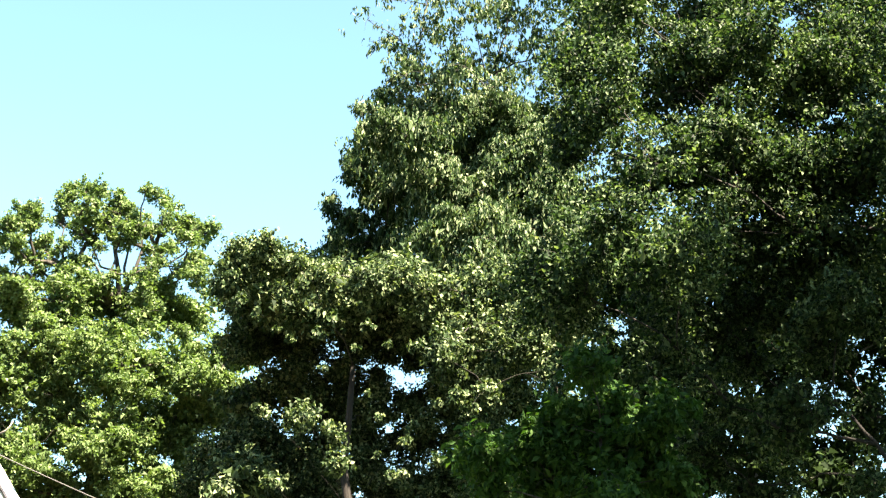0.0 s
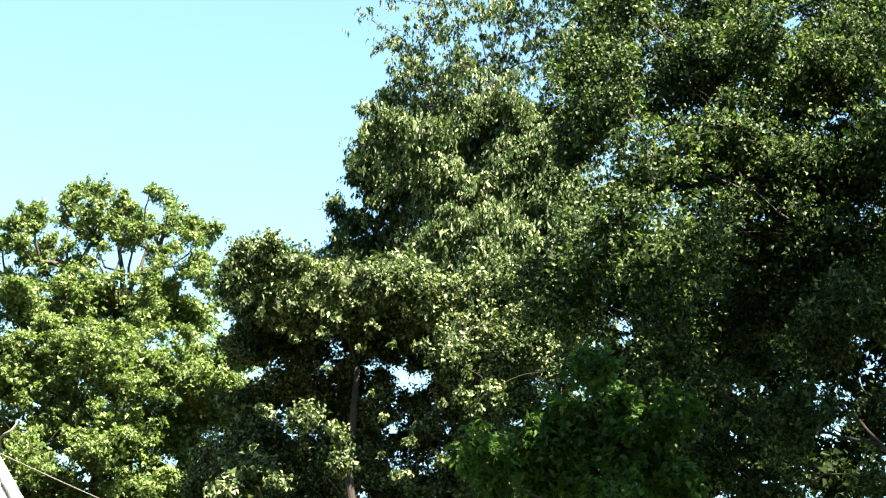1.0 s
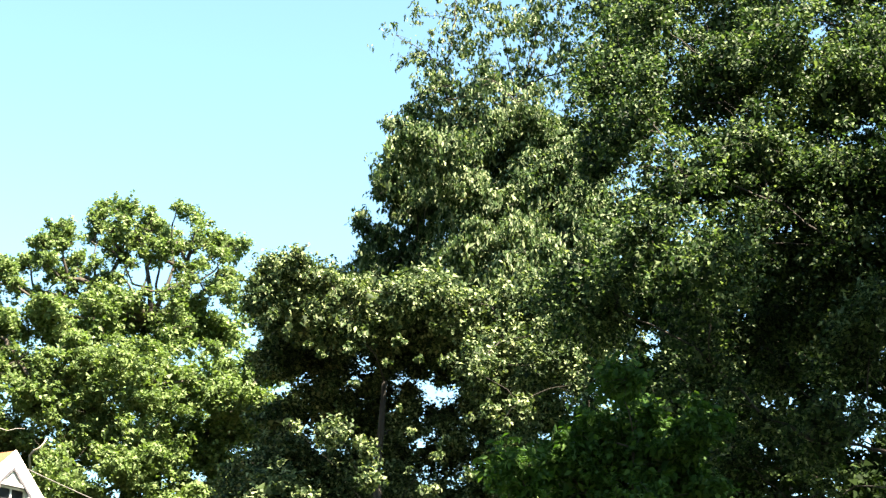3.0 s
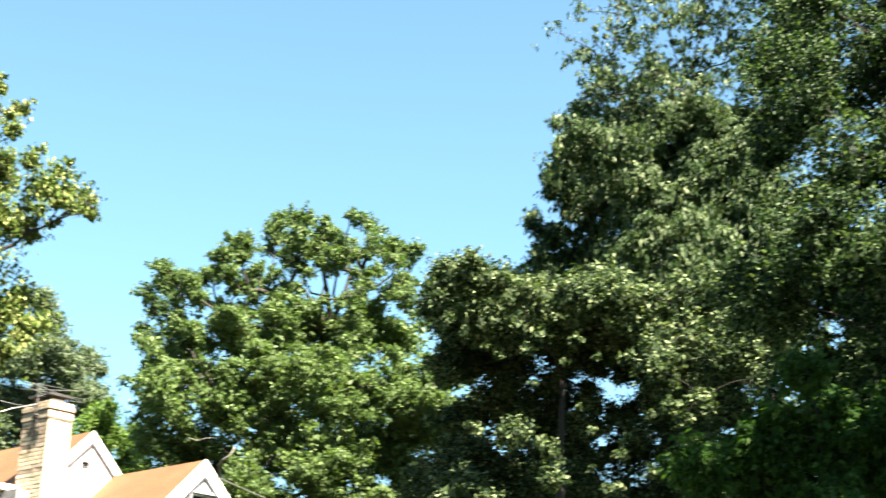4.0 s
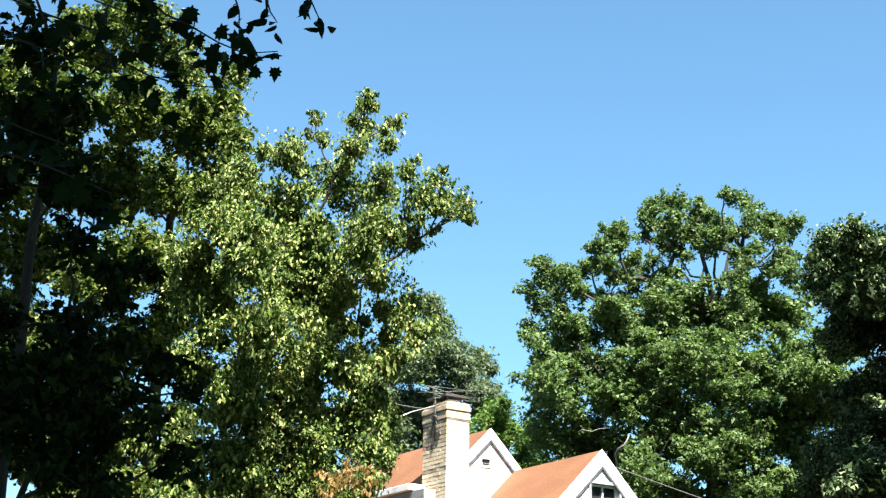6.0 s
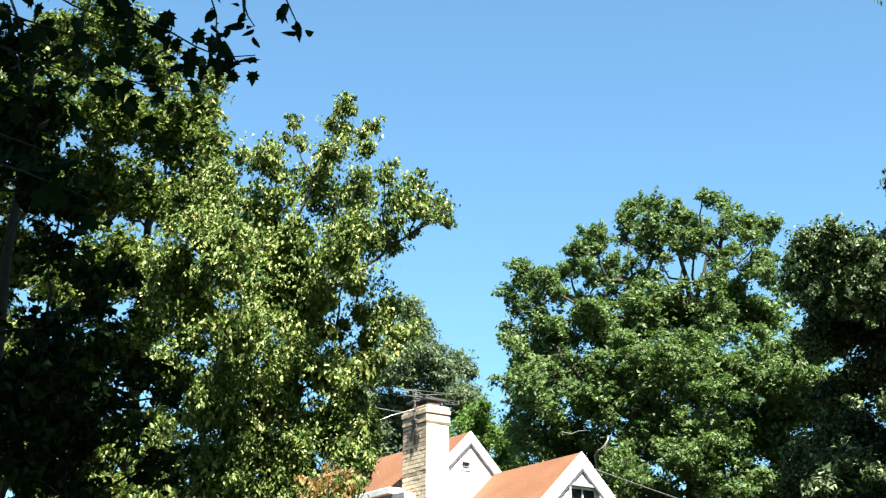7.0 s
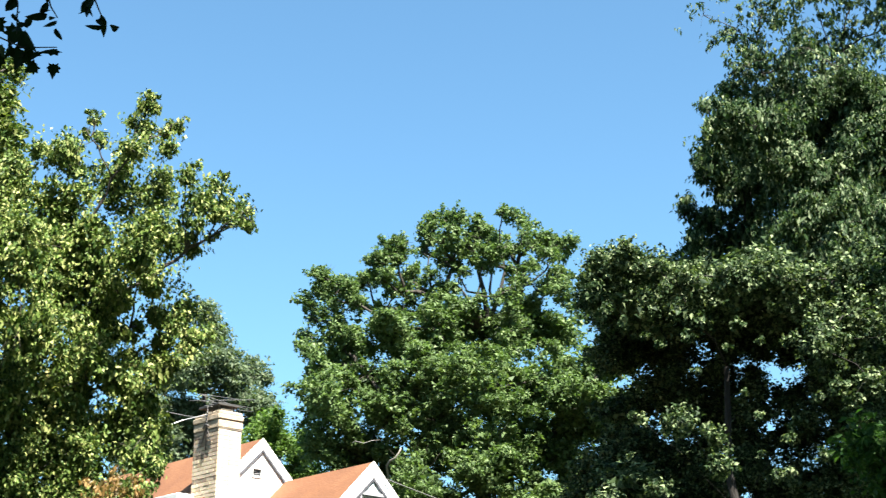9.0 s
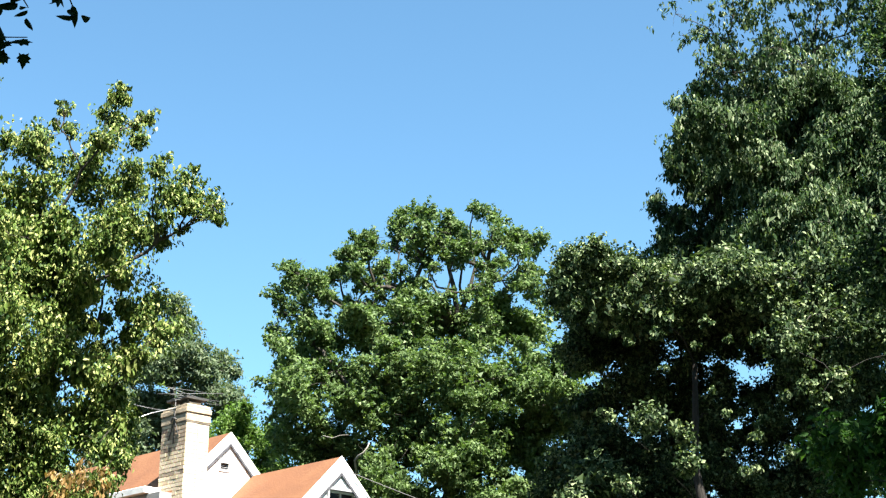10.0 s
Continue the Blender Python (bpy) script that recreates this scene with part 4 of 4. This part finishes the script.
pear = tree("pear_tree", "bright yellow-green pear tree with upright leafy spires beside the house", (-5.0, 17.0), (-4.8, 17.1, 6.5), PEAR_MID + PEAR_LOW, PEAR_LEAF, 17, airy=PEAR_TOP, airy_cover=4.4, airy_label="upright leafy spires", thin_kw={"deep": 0.2, "core": 0.4, "gaps": 0.08, "warp": 0.06, "clump": 0.2, "hollows": ()}, girth=0.1, limb_size=0.0065, leaf=0.056, slim=0.52, cover=3.2, spray=0.15, droop=0.7, ragged=2.0, clump=0.26, tidy=0.45, warp=0.14, gaps=0.3, core=2.4, hollows=[(x + 5.0, y - 17.0, z, r) for x, y, z, r in PEAR_HOLLOWS])
tagged(crown_of("crown", [(x + 5.0, y - 17.0, z, r) for x, y, z, r in PEAR_TURNED], TURNED_LEAF, pear, 90, leaf=0.066, slim=0.46, cover=1.2, core=0.0, spray=0.15, droop=0.95, ragged=1.8, clump=0.16), "leaves turning orange-brown", kind="stuff")
tree("ash_tree", "tall sunlit green tree behind the pear tree", (-9.0, 22.4), (-8.8, 22.2, 11.0), ASH, ASH_LEAF, 18, girth=0.18, limb_size=0.015, leaf=0.09, slim=0.5, cover=4.2, spray=0.2, ragged=1.5, clump=0.26, tidy=0.25)
tree("dark_tree", "near-black leafy tree, its own shade put into the leaf colour", (-5.2, 10.2), (-5.1, 10.2, 6.8), SHADE, PAINTED_SHADE_LEAF, 19, bark=TWIG, girth=0.09, limb_size=0.008, leaf=0.075, slim=0.65, cover=2.5, spray=0.18, clump=0.22, tidy=0.3, core=0.5)
# thick crown added above the view to keep sun off the boughs and dark tree
UNSEEN_CANOPY = [(-6.8 + 1.55 * i + 0.3 * math.sin(7 * i + 3 * j), 1.2 + 1.5 * j, 10.1 + 0.5 * math.sin(5 * i + 2 * j), 1.2) for i in range(6) for j in range(6) if i < 5 or j < 3]
near_maple = tree("near_maple", "maple close by, dark leafy boughs overhead, an unseen crown added to shade them", (-6.4, 5.4), (-5.2, 6.0, 9.4), UNSEEN_CANOPY, PAINTED_SHADE_LEAF, 22, bark=TWIG, girth=0.2, limb_size=0.02, leaf=0.24, slim=0.75, cover=3.5, small=True, spray=0.4, deep=0.0, clump=0.6)
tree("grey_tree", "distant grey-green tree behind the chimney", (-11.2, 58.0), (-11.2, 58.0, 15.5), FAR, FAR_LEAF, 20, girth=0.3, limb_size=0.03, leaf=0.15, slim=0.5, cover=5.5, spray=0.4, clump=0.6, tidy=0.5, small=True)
tree("sapling", "bright green young tree behind the roofs", (-7.0, 50.2), (-7.0, 50.2, 11.0), BUSH, BUSH_LEAF, 21, girth=0.13, limb_size=0.02, leaf=0.13, slim=0.5, cover=5.5, spray=0.35, clump=0.5, tidy=0.5, small=True)


# unseen trees added behind the walk and past both sides, to block skylight
UNSEEN_EDGE = [(16.5 * math.sin(radians(78 + 25.5 * i)), 16.5 * math.cos(radians(78 + 25.5 * i))) for i in range(9)]
UNSEEN_EDGE += [(22.0, 17.0), (25.0, 26.0), (29.0, 34.0), (34.0, 43.0), (-19.0, 15.0), (-23.0, 24.0), (-28.0, 33.0), (-35.0, 44.0)]
for i, (px, py) in enumerate(UNSEEN_EDGE):
    g = random.Random(60 + i)
    ring = [(px + g.uniform(-2.6, 2.6), py + g.uniform(-1.5, 1.5), 2.6 + 1.5 * k, g.uniform(1.8, 2.6)) for k in range(15)]
    tree("woodland_tree", "unseen dark woodland tree added at the lawn's edge to block skylight", (px, py), (px, py, 21.0), ring, PAINTED_SHADE_LEAF, 70 + i, girth=0.22, leaf=0.36, slim=0.6, cover=2.2, spray=0.7, deep=0.0, clump=0.9, small=True, group="woodland trees round the lawn")

# bare pale limbs low in the oak
for way in (((-3.97, 44.02, 10.65), (-3.66, 41.44, 10.17), (-3.39, 41.26, 10.07), (-3.19, 41.28, 10.15), (-2.95, 41.19, 10.15)), ((-2.82, 43.91, 9.25), (-2.74, 41.1, 9.4), (-2.63, 40.75, 9.47), (-2.47, 40.62, 9.54), (-2.38, 40.63, 9.67), (-2.32, 40.63, 9.81))):
    pipe("dead_limb", [Vector(p) - Vector((-0.6, 46.8, 0)) for p in way], [(0.018 if len(way) == 5 else 0.034) - 0.0028 * k for k in range(len(way))], PALE_BARK, oak, 6, "bare pale dead limb")


# the dark fork of its trunk and the limbs in the crown's open top
for way in OAK_FORKS:
    pipe("limb", [Vector(p[:3]) - Vector((-0.6, 46.8, 0)) for p in way], [p[3] for p in way], TWIG, oak, 7)


def lobed_leaf():
    """A maple leaf of five toothed lobes, cupped along its veins."""
    half = [(0.0, 0.0), (0.12, 0.06), (0.34, -0.04), (0.3, 0.14), (0.5, 0.3), (0.34, 0.38), (0.42, 0.58), (0.22, 0.56), (0.16, 0.72), (0.1, 0.8), (0.0, 1.0)]
    verts = [(x, y, 0.22 * x - 0.12 * y * y) for x, y in half] + [(-x, y, 0.22 * x - 0.12 * y * y) for x, y in half[1:-1]]
    n = len(half)
    centre = len(verts)
    verts.append((0, 0.45, -0.02))
    ring = list(range(n)) + list(range(len(verts) - 2, n - 1, -1))
    return verts, [(ring[i], ring[(i + 1) % len(ring)], centre) for i in range(len(ring))]


def pointed_leaf():
    half = [(0.0, 0.0), (0.14, 0.15), (0.2, 0.38), (0.15, 0.68), (0.0, 1.0)]
    verts = [(x, y, 0.25 * x - 0.15 * y * y) for x, y in half] + [(-x, y, 0.25 * x - 0.15 * y * y) for x, y in half[1:-1]]
    return verts, [(0, 1, 2, 3, 4), (0, 4, 7, 6, 5)]


def hanging_boughs():
    """The twigs that hang into view from the near maple, with each leaf on its own."""
    g = random.Random(41)
    inv = Matrix.Translation((6.4, -5.4, 0))
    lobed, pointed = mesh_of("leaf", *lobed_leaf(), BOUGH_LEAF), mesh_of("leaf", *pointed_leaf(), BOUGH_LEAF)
    for k, path in enumerate(TWIGS):
        p = [Vector(q) for q in path]
        root = Vector((-5.2, 6.0, 8.6)).lerp(p[0] + Vector((-0.3, 0, 1.2)), 0.6)
        fine = [inv @ q for q in bend(root, p[0], 0.1, 4)][:-1] + [inv @ q for q in p]
        pipe("bough", fine, [0.011 - 0.0085 * i / (len(fine) - 1) for i in range(len(fine))], TWIG, near_maple, 5)
        slim = k in (1, 2, 3)                                     # twigs with small pointed leaves
        many, spread = (9, 0.02) if slim else (40, 0.055) if k == 0 else (24, 0.1)
        for i in range(many):
            t = (i + g.random()) / many * (len(p) - 1) if not slim else len(p) - 1 - 1.8 * (i + g.random()) / many
            j = min(int(t), len(p) - 2)
            a = p[j].lerp(p[j + 1], t - j) + Vector((g.gauss(0, spread), g.gauss(0, spread), g.gauss(-0.02, spread)))
            o = new("leaf", pointed if slim else lobed)
            s = g.uniform(0.08, 0.12) if slim else g.uniform(0.075, 0.12)
            turn = Euler((radians(g.uniform(-150, -60)), radians(g.uniform(-50, 50)), radians(g.uniform(-70, 70))))
            o.matrix_world = Matrix.LocRotScale(inv @ a, turn, (s, s, s))
            o.parent = near_maple


hanging_boughs()


# ---- house ----
# x runs along the gable walls, y along the ridges, away from the front gable's peak.
HOUSE = pose(-2.121, 27.92, 0, 0, 0, 43.5)
R1X, R1Z, L1 = -0.587, 7.772, 2.8       # main ridge and its gable wall
R2Z = 6.976                             # wing ridge, at x = 0
house = tagged(new("house"), "white cottage with orange-brown roofs, two gables and a buff brick chimney", "house")
house.matrix_world = HOUSE


def gable_wall(name, cx, half, ridge, drop, y0, y1, holes, label=""):
    """A wall under a 45 degree gable, with real openings."""
    bm = bmesh.new()
    cuts = sorted({cx - half, cx, cx + half, *[h[0] for h in holes], *[h[1] for h in holes]})
    top = lambda x: ridge - drop - abs(x - cx)
    for a, b in zip(cuts, cuts[1:]):
        spans, z = [], 0.0
        for h in sorted(holes, key=lambda h: h[2]):
            if h[0] <= a + 1e-6 and h[1] >= b - 1e-6:
                spans.append((z, h[2]))
                z = h[3]
        for z0, z1 in spans:
            prism(bm, [(a, z0), (b, z0), (b, z1), (a, z1)], y0, y1)
        prism(bm, [(a, z), (b, z), (b, top(b)), (a, top(a))], y0, y1)
    return part(name, bm, WHITE_PAINT, house, label)


def gable_roof(name, cx, half, ridge, y0, y1, thick=0.11):
    out = []
    for s in (-1, 1):
        bm = bmesh.new()
        prism(bm, [(cx, ridge), (cx + s * half, ridge - half), (cx + s * half, ridge - half - thick * 1.3), (cx, ridge - thick * 1.3)], y0, y1)
        out.append(part(name, bm, ROOF, house, "orange-brown shingled roof slope"))
    return out


def rake_boards(cx, half, ridge, y, deep=0.3, left=None):
    full = half
    for s in (-1, 1):
        half = left if left and s < 0 else full
        bm = bmesh.new()
        prism(bm, [(cx, ridge + 0.01), (cx + s * half, ridge + 0.01 - half), (cx + s * half, ridge - half - deep), (cx, ridge - deep)], y - 0.028, y)
        part("rake_board", bm, WHITE_PAINT, house, "white painted rake board")
        bm = bmesh.new()
        prism(bm, [(cx, ridge - deep + 0.003), (cx + s * half, ridge - half - deep + 0.003), (cx + s * half, ridge - half - deep - 0.06), (cx, ridge - deep - 0.06)], y - 0.036, y - 0.002)
        part("rake_trim", bm, DARK_TRIM, house, "thin dark flaking trim with the rake board's shadow in its colour")


VENT = (-0.80, -0.60, 7.0, 7.14)
WIN = (-0.27, 0.4, 5.1, 6.33)
gable_wall("wall", R1X, 2.95, R1Z, 0.13, L1, L1 + 0.2, [VENT], "white clapboard gable wall")
gable_wall("wall", 0.0, 2.1, R2Z, 0.13, 0.0, 0.2, [WIN], "white clapboard gable wall")
gable_wall("wall", R1X, 2.95, R1Z, 0.13, L1 + 7.8, L1 + 8.0, [])
gable_roof("roof", R1X, 3.2, R1Z, L1 - 0.03, L1 + 8.1)
gable_roof("roof", 0.0, 2.35, R2Z, -0.03, L1 + 1.2)
rake_boards(R1X, 3.2, R1Z, L1 - 0.004, 0.225, left=1.28)
rake_boards(0.0, 2.35, R2Z, -0.004)
for x0, x1, y0, y1, z1 in ((R1X - 2.95, R1X - 2.75, L1 + 0.2, L1 + 7.8, 4.6), (R1X + 2.75, R1X + 2.95, L1 + 0.2, L1 + 7.8, 4.6), (-2.1, -1.9, 0.2, L1, 4.6), (1.9, 2.1, 0.2, L1, 4.6)):
    bm = bmesh.new()
    box(bm, x0, x1, y0, y1, 0, z1)
    part("wall", bm, WHITE_PAINT, house, "white clapboard side wall")


def vent():
    x0, x1, z0, z1 = VENT
    bm = bmesh.new()
    box(bm, x0, x1, L1 + 0.12, L1 + 0.16, z0, z1)
    v = part("gable_vent", bm, DARK_METAL, house, "small dark louvred gable vent")
    for a, b, c, d in ((x0 - 0.03, x0, z0 - 0.03, z1 + 0.03), (x1, x1 + 0.03, z0 - 0.03, z1 + 0.03), (x0, x1, z1, z1 + 0.03), (x0, x1, z0 - 0.03, z0)):
        bm = bmesh.new()
        box(bm, a, b, L1 - 0.02, L1 + 0.02, c, d)
        part("frame", bm, WHITE_PAINT, v)
    for i in range(4):
        bm = bmesh.new()
        z = z0 + 0.02 + i * 0.034
        prism(bm, [(x0, z), (x1, z), (x1, z + 0.008), (x0, z + 0.008)], L1 + 0.02, L1 + 0.1)
        part("slat", bm, TRIM_GREY, v)


vent()


def window():
    x0, x1, z0, z1 = WIN
    bm = bmesh.new()
    box(bm, x0, x1, 0.1, 0.115, z0, z1)
    w = part("window", bm, GLASS, house, "dark attic window with a grey frame")
    for a, b, c, d in ((x0 - 0.05, x0, z0 - 0.05, z1 + 0.06), (x1, x1 + 0.05, z0 - 0.05, z1 + 0.06), (x0, x1, z1, z1 + 0.06), (x0, x1, z0 - 0.06, z0)):
        bm = bmesh.new()
        box(bm, a, b, -0.03, 0.06, c, d)
        part("frame", bm, TRIM_GREY, w)
    for a, b, c, d in ((x0, x0 + 0.035, z0, z1), (x1 - 0.035, x1, z0, z1), (x0, x1, z1 - 0.035, z1 - 0.001), ((x0 + x1) / 2 - 0.012, (x0 + x1) / 2 + 0.012, z0, z1 - 0.04), (x0, x1, (z0 + z1) / 2 - 0.02, (z0 + z1) / 2 + 0.02)):
        bm = bmesh.new()
        box(bm, a + 0.001, b - 0.001, 0.06, 0.098, c, d)
        part("sash_bar", bm, WHITE_PAINT, w)


window()


def dormer():
    """A flat-topped white dormer on the slope behind the chimney."""
    x, y0, y1, z = -2.24, 3.16, 4.45, 6.54
    bm = bmesh.new()
    box(bm, x + 0.06, x + 0.9, y0 - 0.4, y1 - 0.06, z - 1.3, z - 0.14)
    d = part("dormer", bm, SHADED_SIDING, house, "white dormer with a flat roof edge")
    bm = bmesh.new()
    box(bm, x - 0.04, x + 0.6, y0, y1, z - 0.13, z)
    part("fascia", bm, WHITE_PAINT, d, bevel=0.01)


dormer()


# ---- chimney ----
CX0, CX1, CY0, CY1, CTOP = -1.905, -1.375, 2.40, 3.26, 7.93


def chimney():
    bm = bmesh.new()
    box(bm, CX0 + 0.012, CX1 - 0.012, CY0 + 0.012, CY1 - 0.012, 0.0, CTOP)
    c = part("chimney", bm, MORTAR, house, "buff brick chimney, left face coloured for soot and shade near the top")
    # dark sheet on the left face alone: soot and shade put into its colour
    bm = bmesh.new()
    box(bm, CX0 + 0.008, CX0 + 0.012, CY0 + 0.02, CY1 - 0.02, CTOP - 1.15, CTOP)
    part("soot_shade", bm, SOOT_SHADE_MORTAR, c, "joints darkened in colour for soot and the left face's shade")
    bm = bmesh.new()
    box(bm, CX0 - 0.03, CX1 + 0.03, CY0 - 0.03, CY1 + 0.03, CTOP, CTOP + 0.1)
    box(bm, CX0 - 0.005, CX1 + 0.005, CY0 - 0.005, CY1 + 0.005, CTOP + 0.1, CTOP + 0.17)
    part("cap", bm, CAP_BRICK, c, "corbelled buff brick cap", bevel=0.012)
    bm = bmesh.new()
    box(bm, CX0 - 0.016, CX1 + 0.016, CY0 - 0.016, CY1 + 0.016, CTOP - 0.165, CTOP - 0.025)
    part("corbel", bm, CAP_BRICK, c, "second buff brick course stepping out below the cap", bevel=0.008)
    for z in (CTOP - 0.024, CTOP - 0.19):
        bm = bmesh.new()
        box(bm, CX0 - 0.009, CX1 + 0.009, CY0 - 0.009, CY1 + 0.009, z, z + 0.023)
        part("joint", bm, SOOT_SHADE_MORTAR, c, "dark open mortar joint")
    for y in (2.66, 3.0):
        bm = bmesh.new()
        box(bm, CX0 + 0.13, CX1 - 0.13, y - 0.12, y + 0.12, CTOP + 0.17, CTOP + 0.25)
        part("flue", bm, CONCRETE, c, bevel=0.01)
    bm = bmesh.new()
    box(bm, CX0 + 0.02, CX1 - 0.02, CY0 + 0.08, CY1 - 0.08, CTOP + 0.3, CTOP + 0.345)
    part("rain_hood", bm, DARK_METAL, c, "dark metal rain hood")
    for x in (CX0 + 0.1, CX1 - 0.1):
        for y in (CY0 + 0.15, CY1 - 0.15):
            bm = bmesh.new()
            box(bm, x - 0.01, x + 0.01, y - 0.01, y + 0.01, CTOP + 0.17, CTOP + 0.33)
            part("hood_leg", bm, DARK_METAL, c)
    return c


the_chimney = chimney()


# ---- aerial on the chimney ----
def aerial():
    root = tagged(new("tv_antenna"), "old bent television antenna of thin grey rods on the chimney top", "antenna")
    root.matrix_world = HOUSE
    m = pipe("mast", [(CX0 - 0.03, CY0 + 0.38, 7.35), (CX0 - 0.03, CY0 + 0.38, 8.24)], [0.014, 0.012], DARK_METAL, root)
    pipe("clamp", [(CX0 - 0.03, CY0 + 0.3, 7.82), (CX0 - 0.06, CY0 + 0.38, 7.86), (CX0 - 0.03, CY0 + 0.5, 7.8)], [0.02] * 3, DARK_METAL, root)
    pipe("brace", [(CX0 - 0.02, CY0 + 0.22, 7.45), (CX0 - 0.03, CY0 + 0.38, 7.84), (CX0 - 0.02, CY0 + 0.56, 7.45)], [0.012] * 3, DARK_METAL, root)
    pipe("boom", [(-3.05, 2.72, 7.6), (-2.5, 2.74, 7.86), (-1.93, 2.75, 8.06)], [0.009, 0.010, 0.010], METAL, root)
    pipe("rod", [(-2.9, 2.8, 7.98), (-2.4, 2.78, 7.96), (-1.95, 2.76, 7.99)], [0.008] * 3, DULL_METAL, root, 5)
    g = random.Random(5)
    for i in range(7):
        z = 8.2 + 0.035 * i
        a = g.uniform(-0.5, 0.5)
        pipe("rod", [(-2.1 + g.uniform(-0.15, 0.1), 2.75 - 0.6 * a, z), (-0.95 + g.uniform(-0.25, 0.2), 2.75 + 0.7 * a, z + g.uniform(-0.06, 0.1))], [0.006, 0.006], DULL_METAL, root, 5)
    return root


aerial()


def service_wire():
    """The overhead cable from the wing's gable to the maple's trunk."""
    a, b = HOUSE @ Vector((0.22, -0.085, 6.68)), Vector((5.45, 31.45, 4.75))
    pts = [a.lerp(b, i / 24) - Vector((0, 0, 0.5 * (i / 24) * (1 - i / 24))) for i in range(25)]
    w = pipe("service_cable", pts, [0.009] * 25, CABLE, None, 5)
    return tagged(w, "thin grey overhead cable fixed to the gable", "cable")


service_wire()


# ---- chimney bricks ----
def brick_mesh(lx, ly, h, mat):
    bm = bmesh.new()
    box(bm, -lx / 2, lx / 2, -ly / 2, ly / 2, 0, h)
    bmesh.ops.recalc_face_normals(bm, faces=bm.faces)
    me = bpy.data.meshes.new("brick")
    bm.to_mesh(me)
    bm.free()
    me.materials.append(mat)
    return me


def bricks():
    g = random.Random(3)
    course, joint = 0.079, 0.012
    nx, ny = 2, 4
    w, d = CX1 - CX0, CY1 - CY0
    ex, ey = w / nx - joint, d / ny - joint
    alongx, alongy = brick_mesh(ex + 0.006, 0.1, course - 0.006, BRICK), {m: brick_mesh(0.1, ey, course - joint, m) for m in (BRICK, LEFT_FACE_BRICK, SOOT_SHADE_BRICK)}
    half_y = {m: brick_mesh(0.1, ey / 2 - joint / 2, course - joint, m) for m in alongy}
    for k in range(27):
        z = CTOP - (k + 1) * course
        odd = k % 2
        for y, s in ((CY0 + 0.05, 1), (CY1 - 0.05, -1)):
            for i in range(nx):
                o = new("brick", alongx)
                o.location = (CX0 + (i + 0.5) * w / nx + (0.0 if odd else 0.0), y + g.uniform(-0.002, 0.003) * s, z)
                o.parent = the_chimney
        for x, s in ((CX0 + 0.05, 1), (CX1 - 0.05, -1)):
            # only the left face gets the tones that carry soot and its light level
            m = BRICK if s < 0 else SOOT_SHADE_BRICK if k < 7 + g.randint(-2, 2) or k in (13, 14) else LEFT_FACE_BRICK
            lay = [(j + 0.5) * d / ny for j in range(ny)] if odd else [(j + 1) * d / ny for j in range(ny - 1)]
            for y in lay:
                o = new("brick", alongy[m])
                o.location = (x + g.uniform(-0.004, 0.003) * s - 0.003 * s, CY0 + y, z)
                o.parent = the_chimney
            if not odd:
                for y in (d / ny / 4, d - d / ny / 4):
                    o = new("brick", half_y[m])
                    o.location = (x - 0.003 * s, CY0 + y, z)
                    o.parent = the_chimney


bricks()
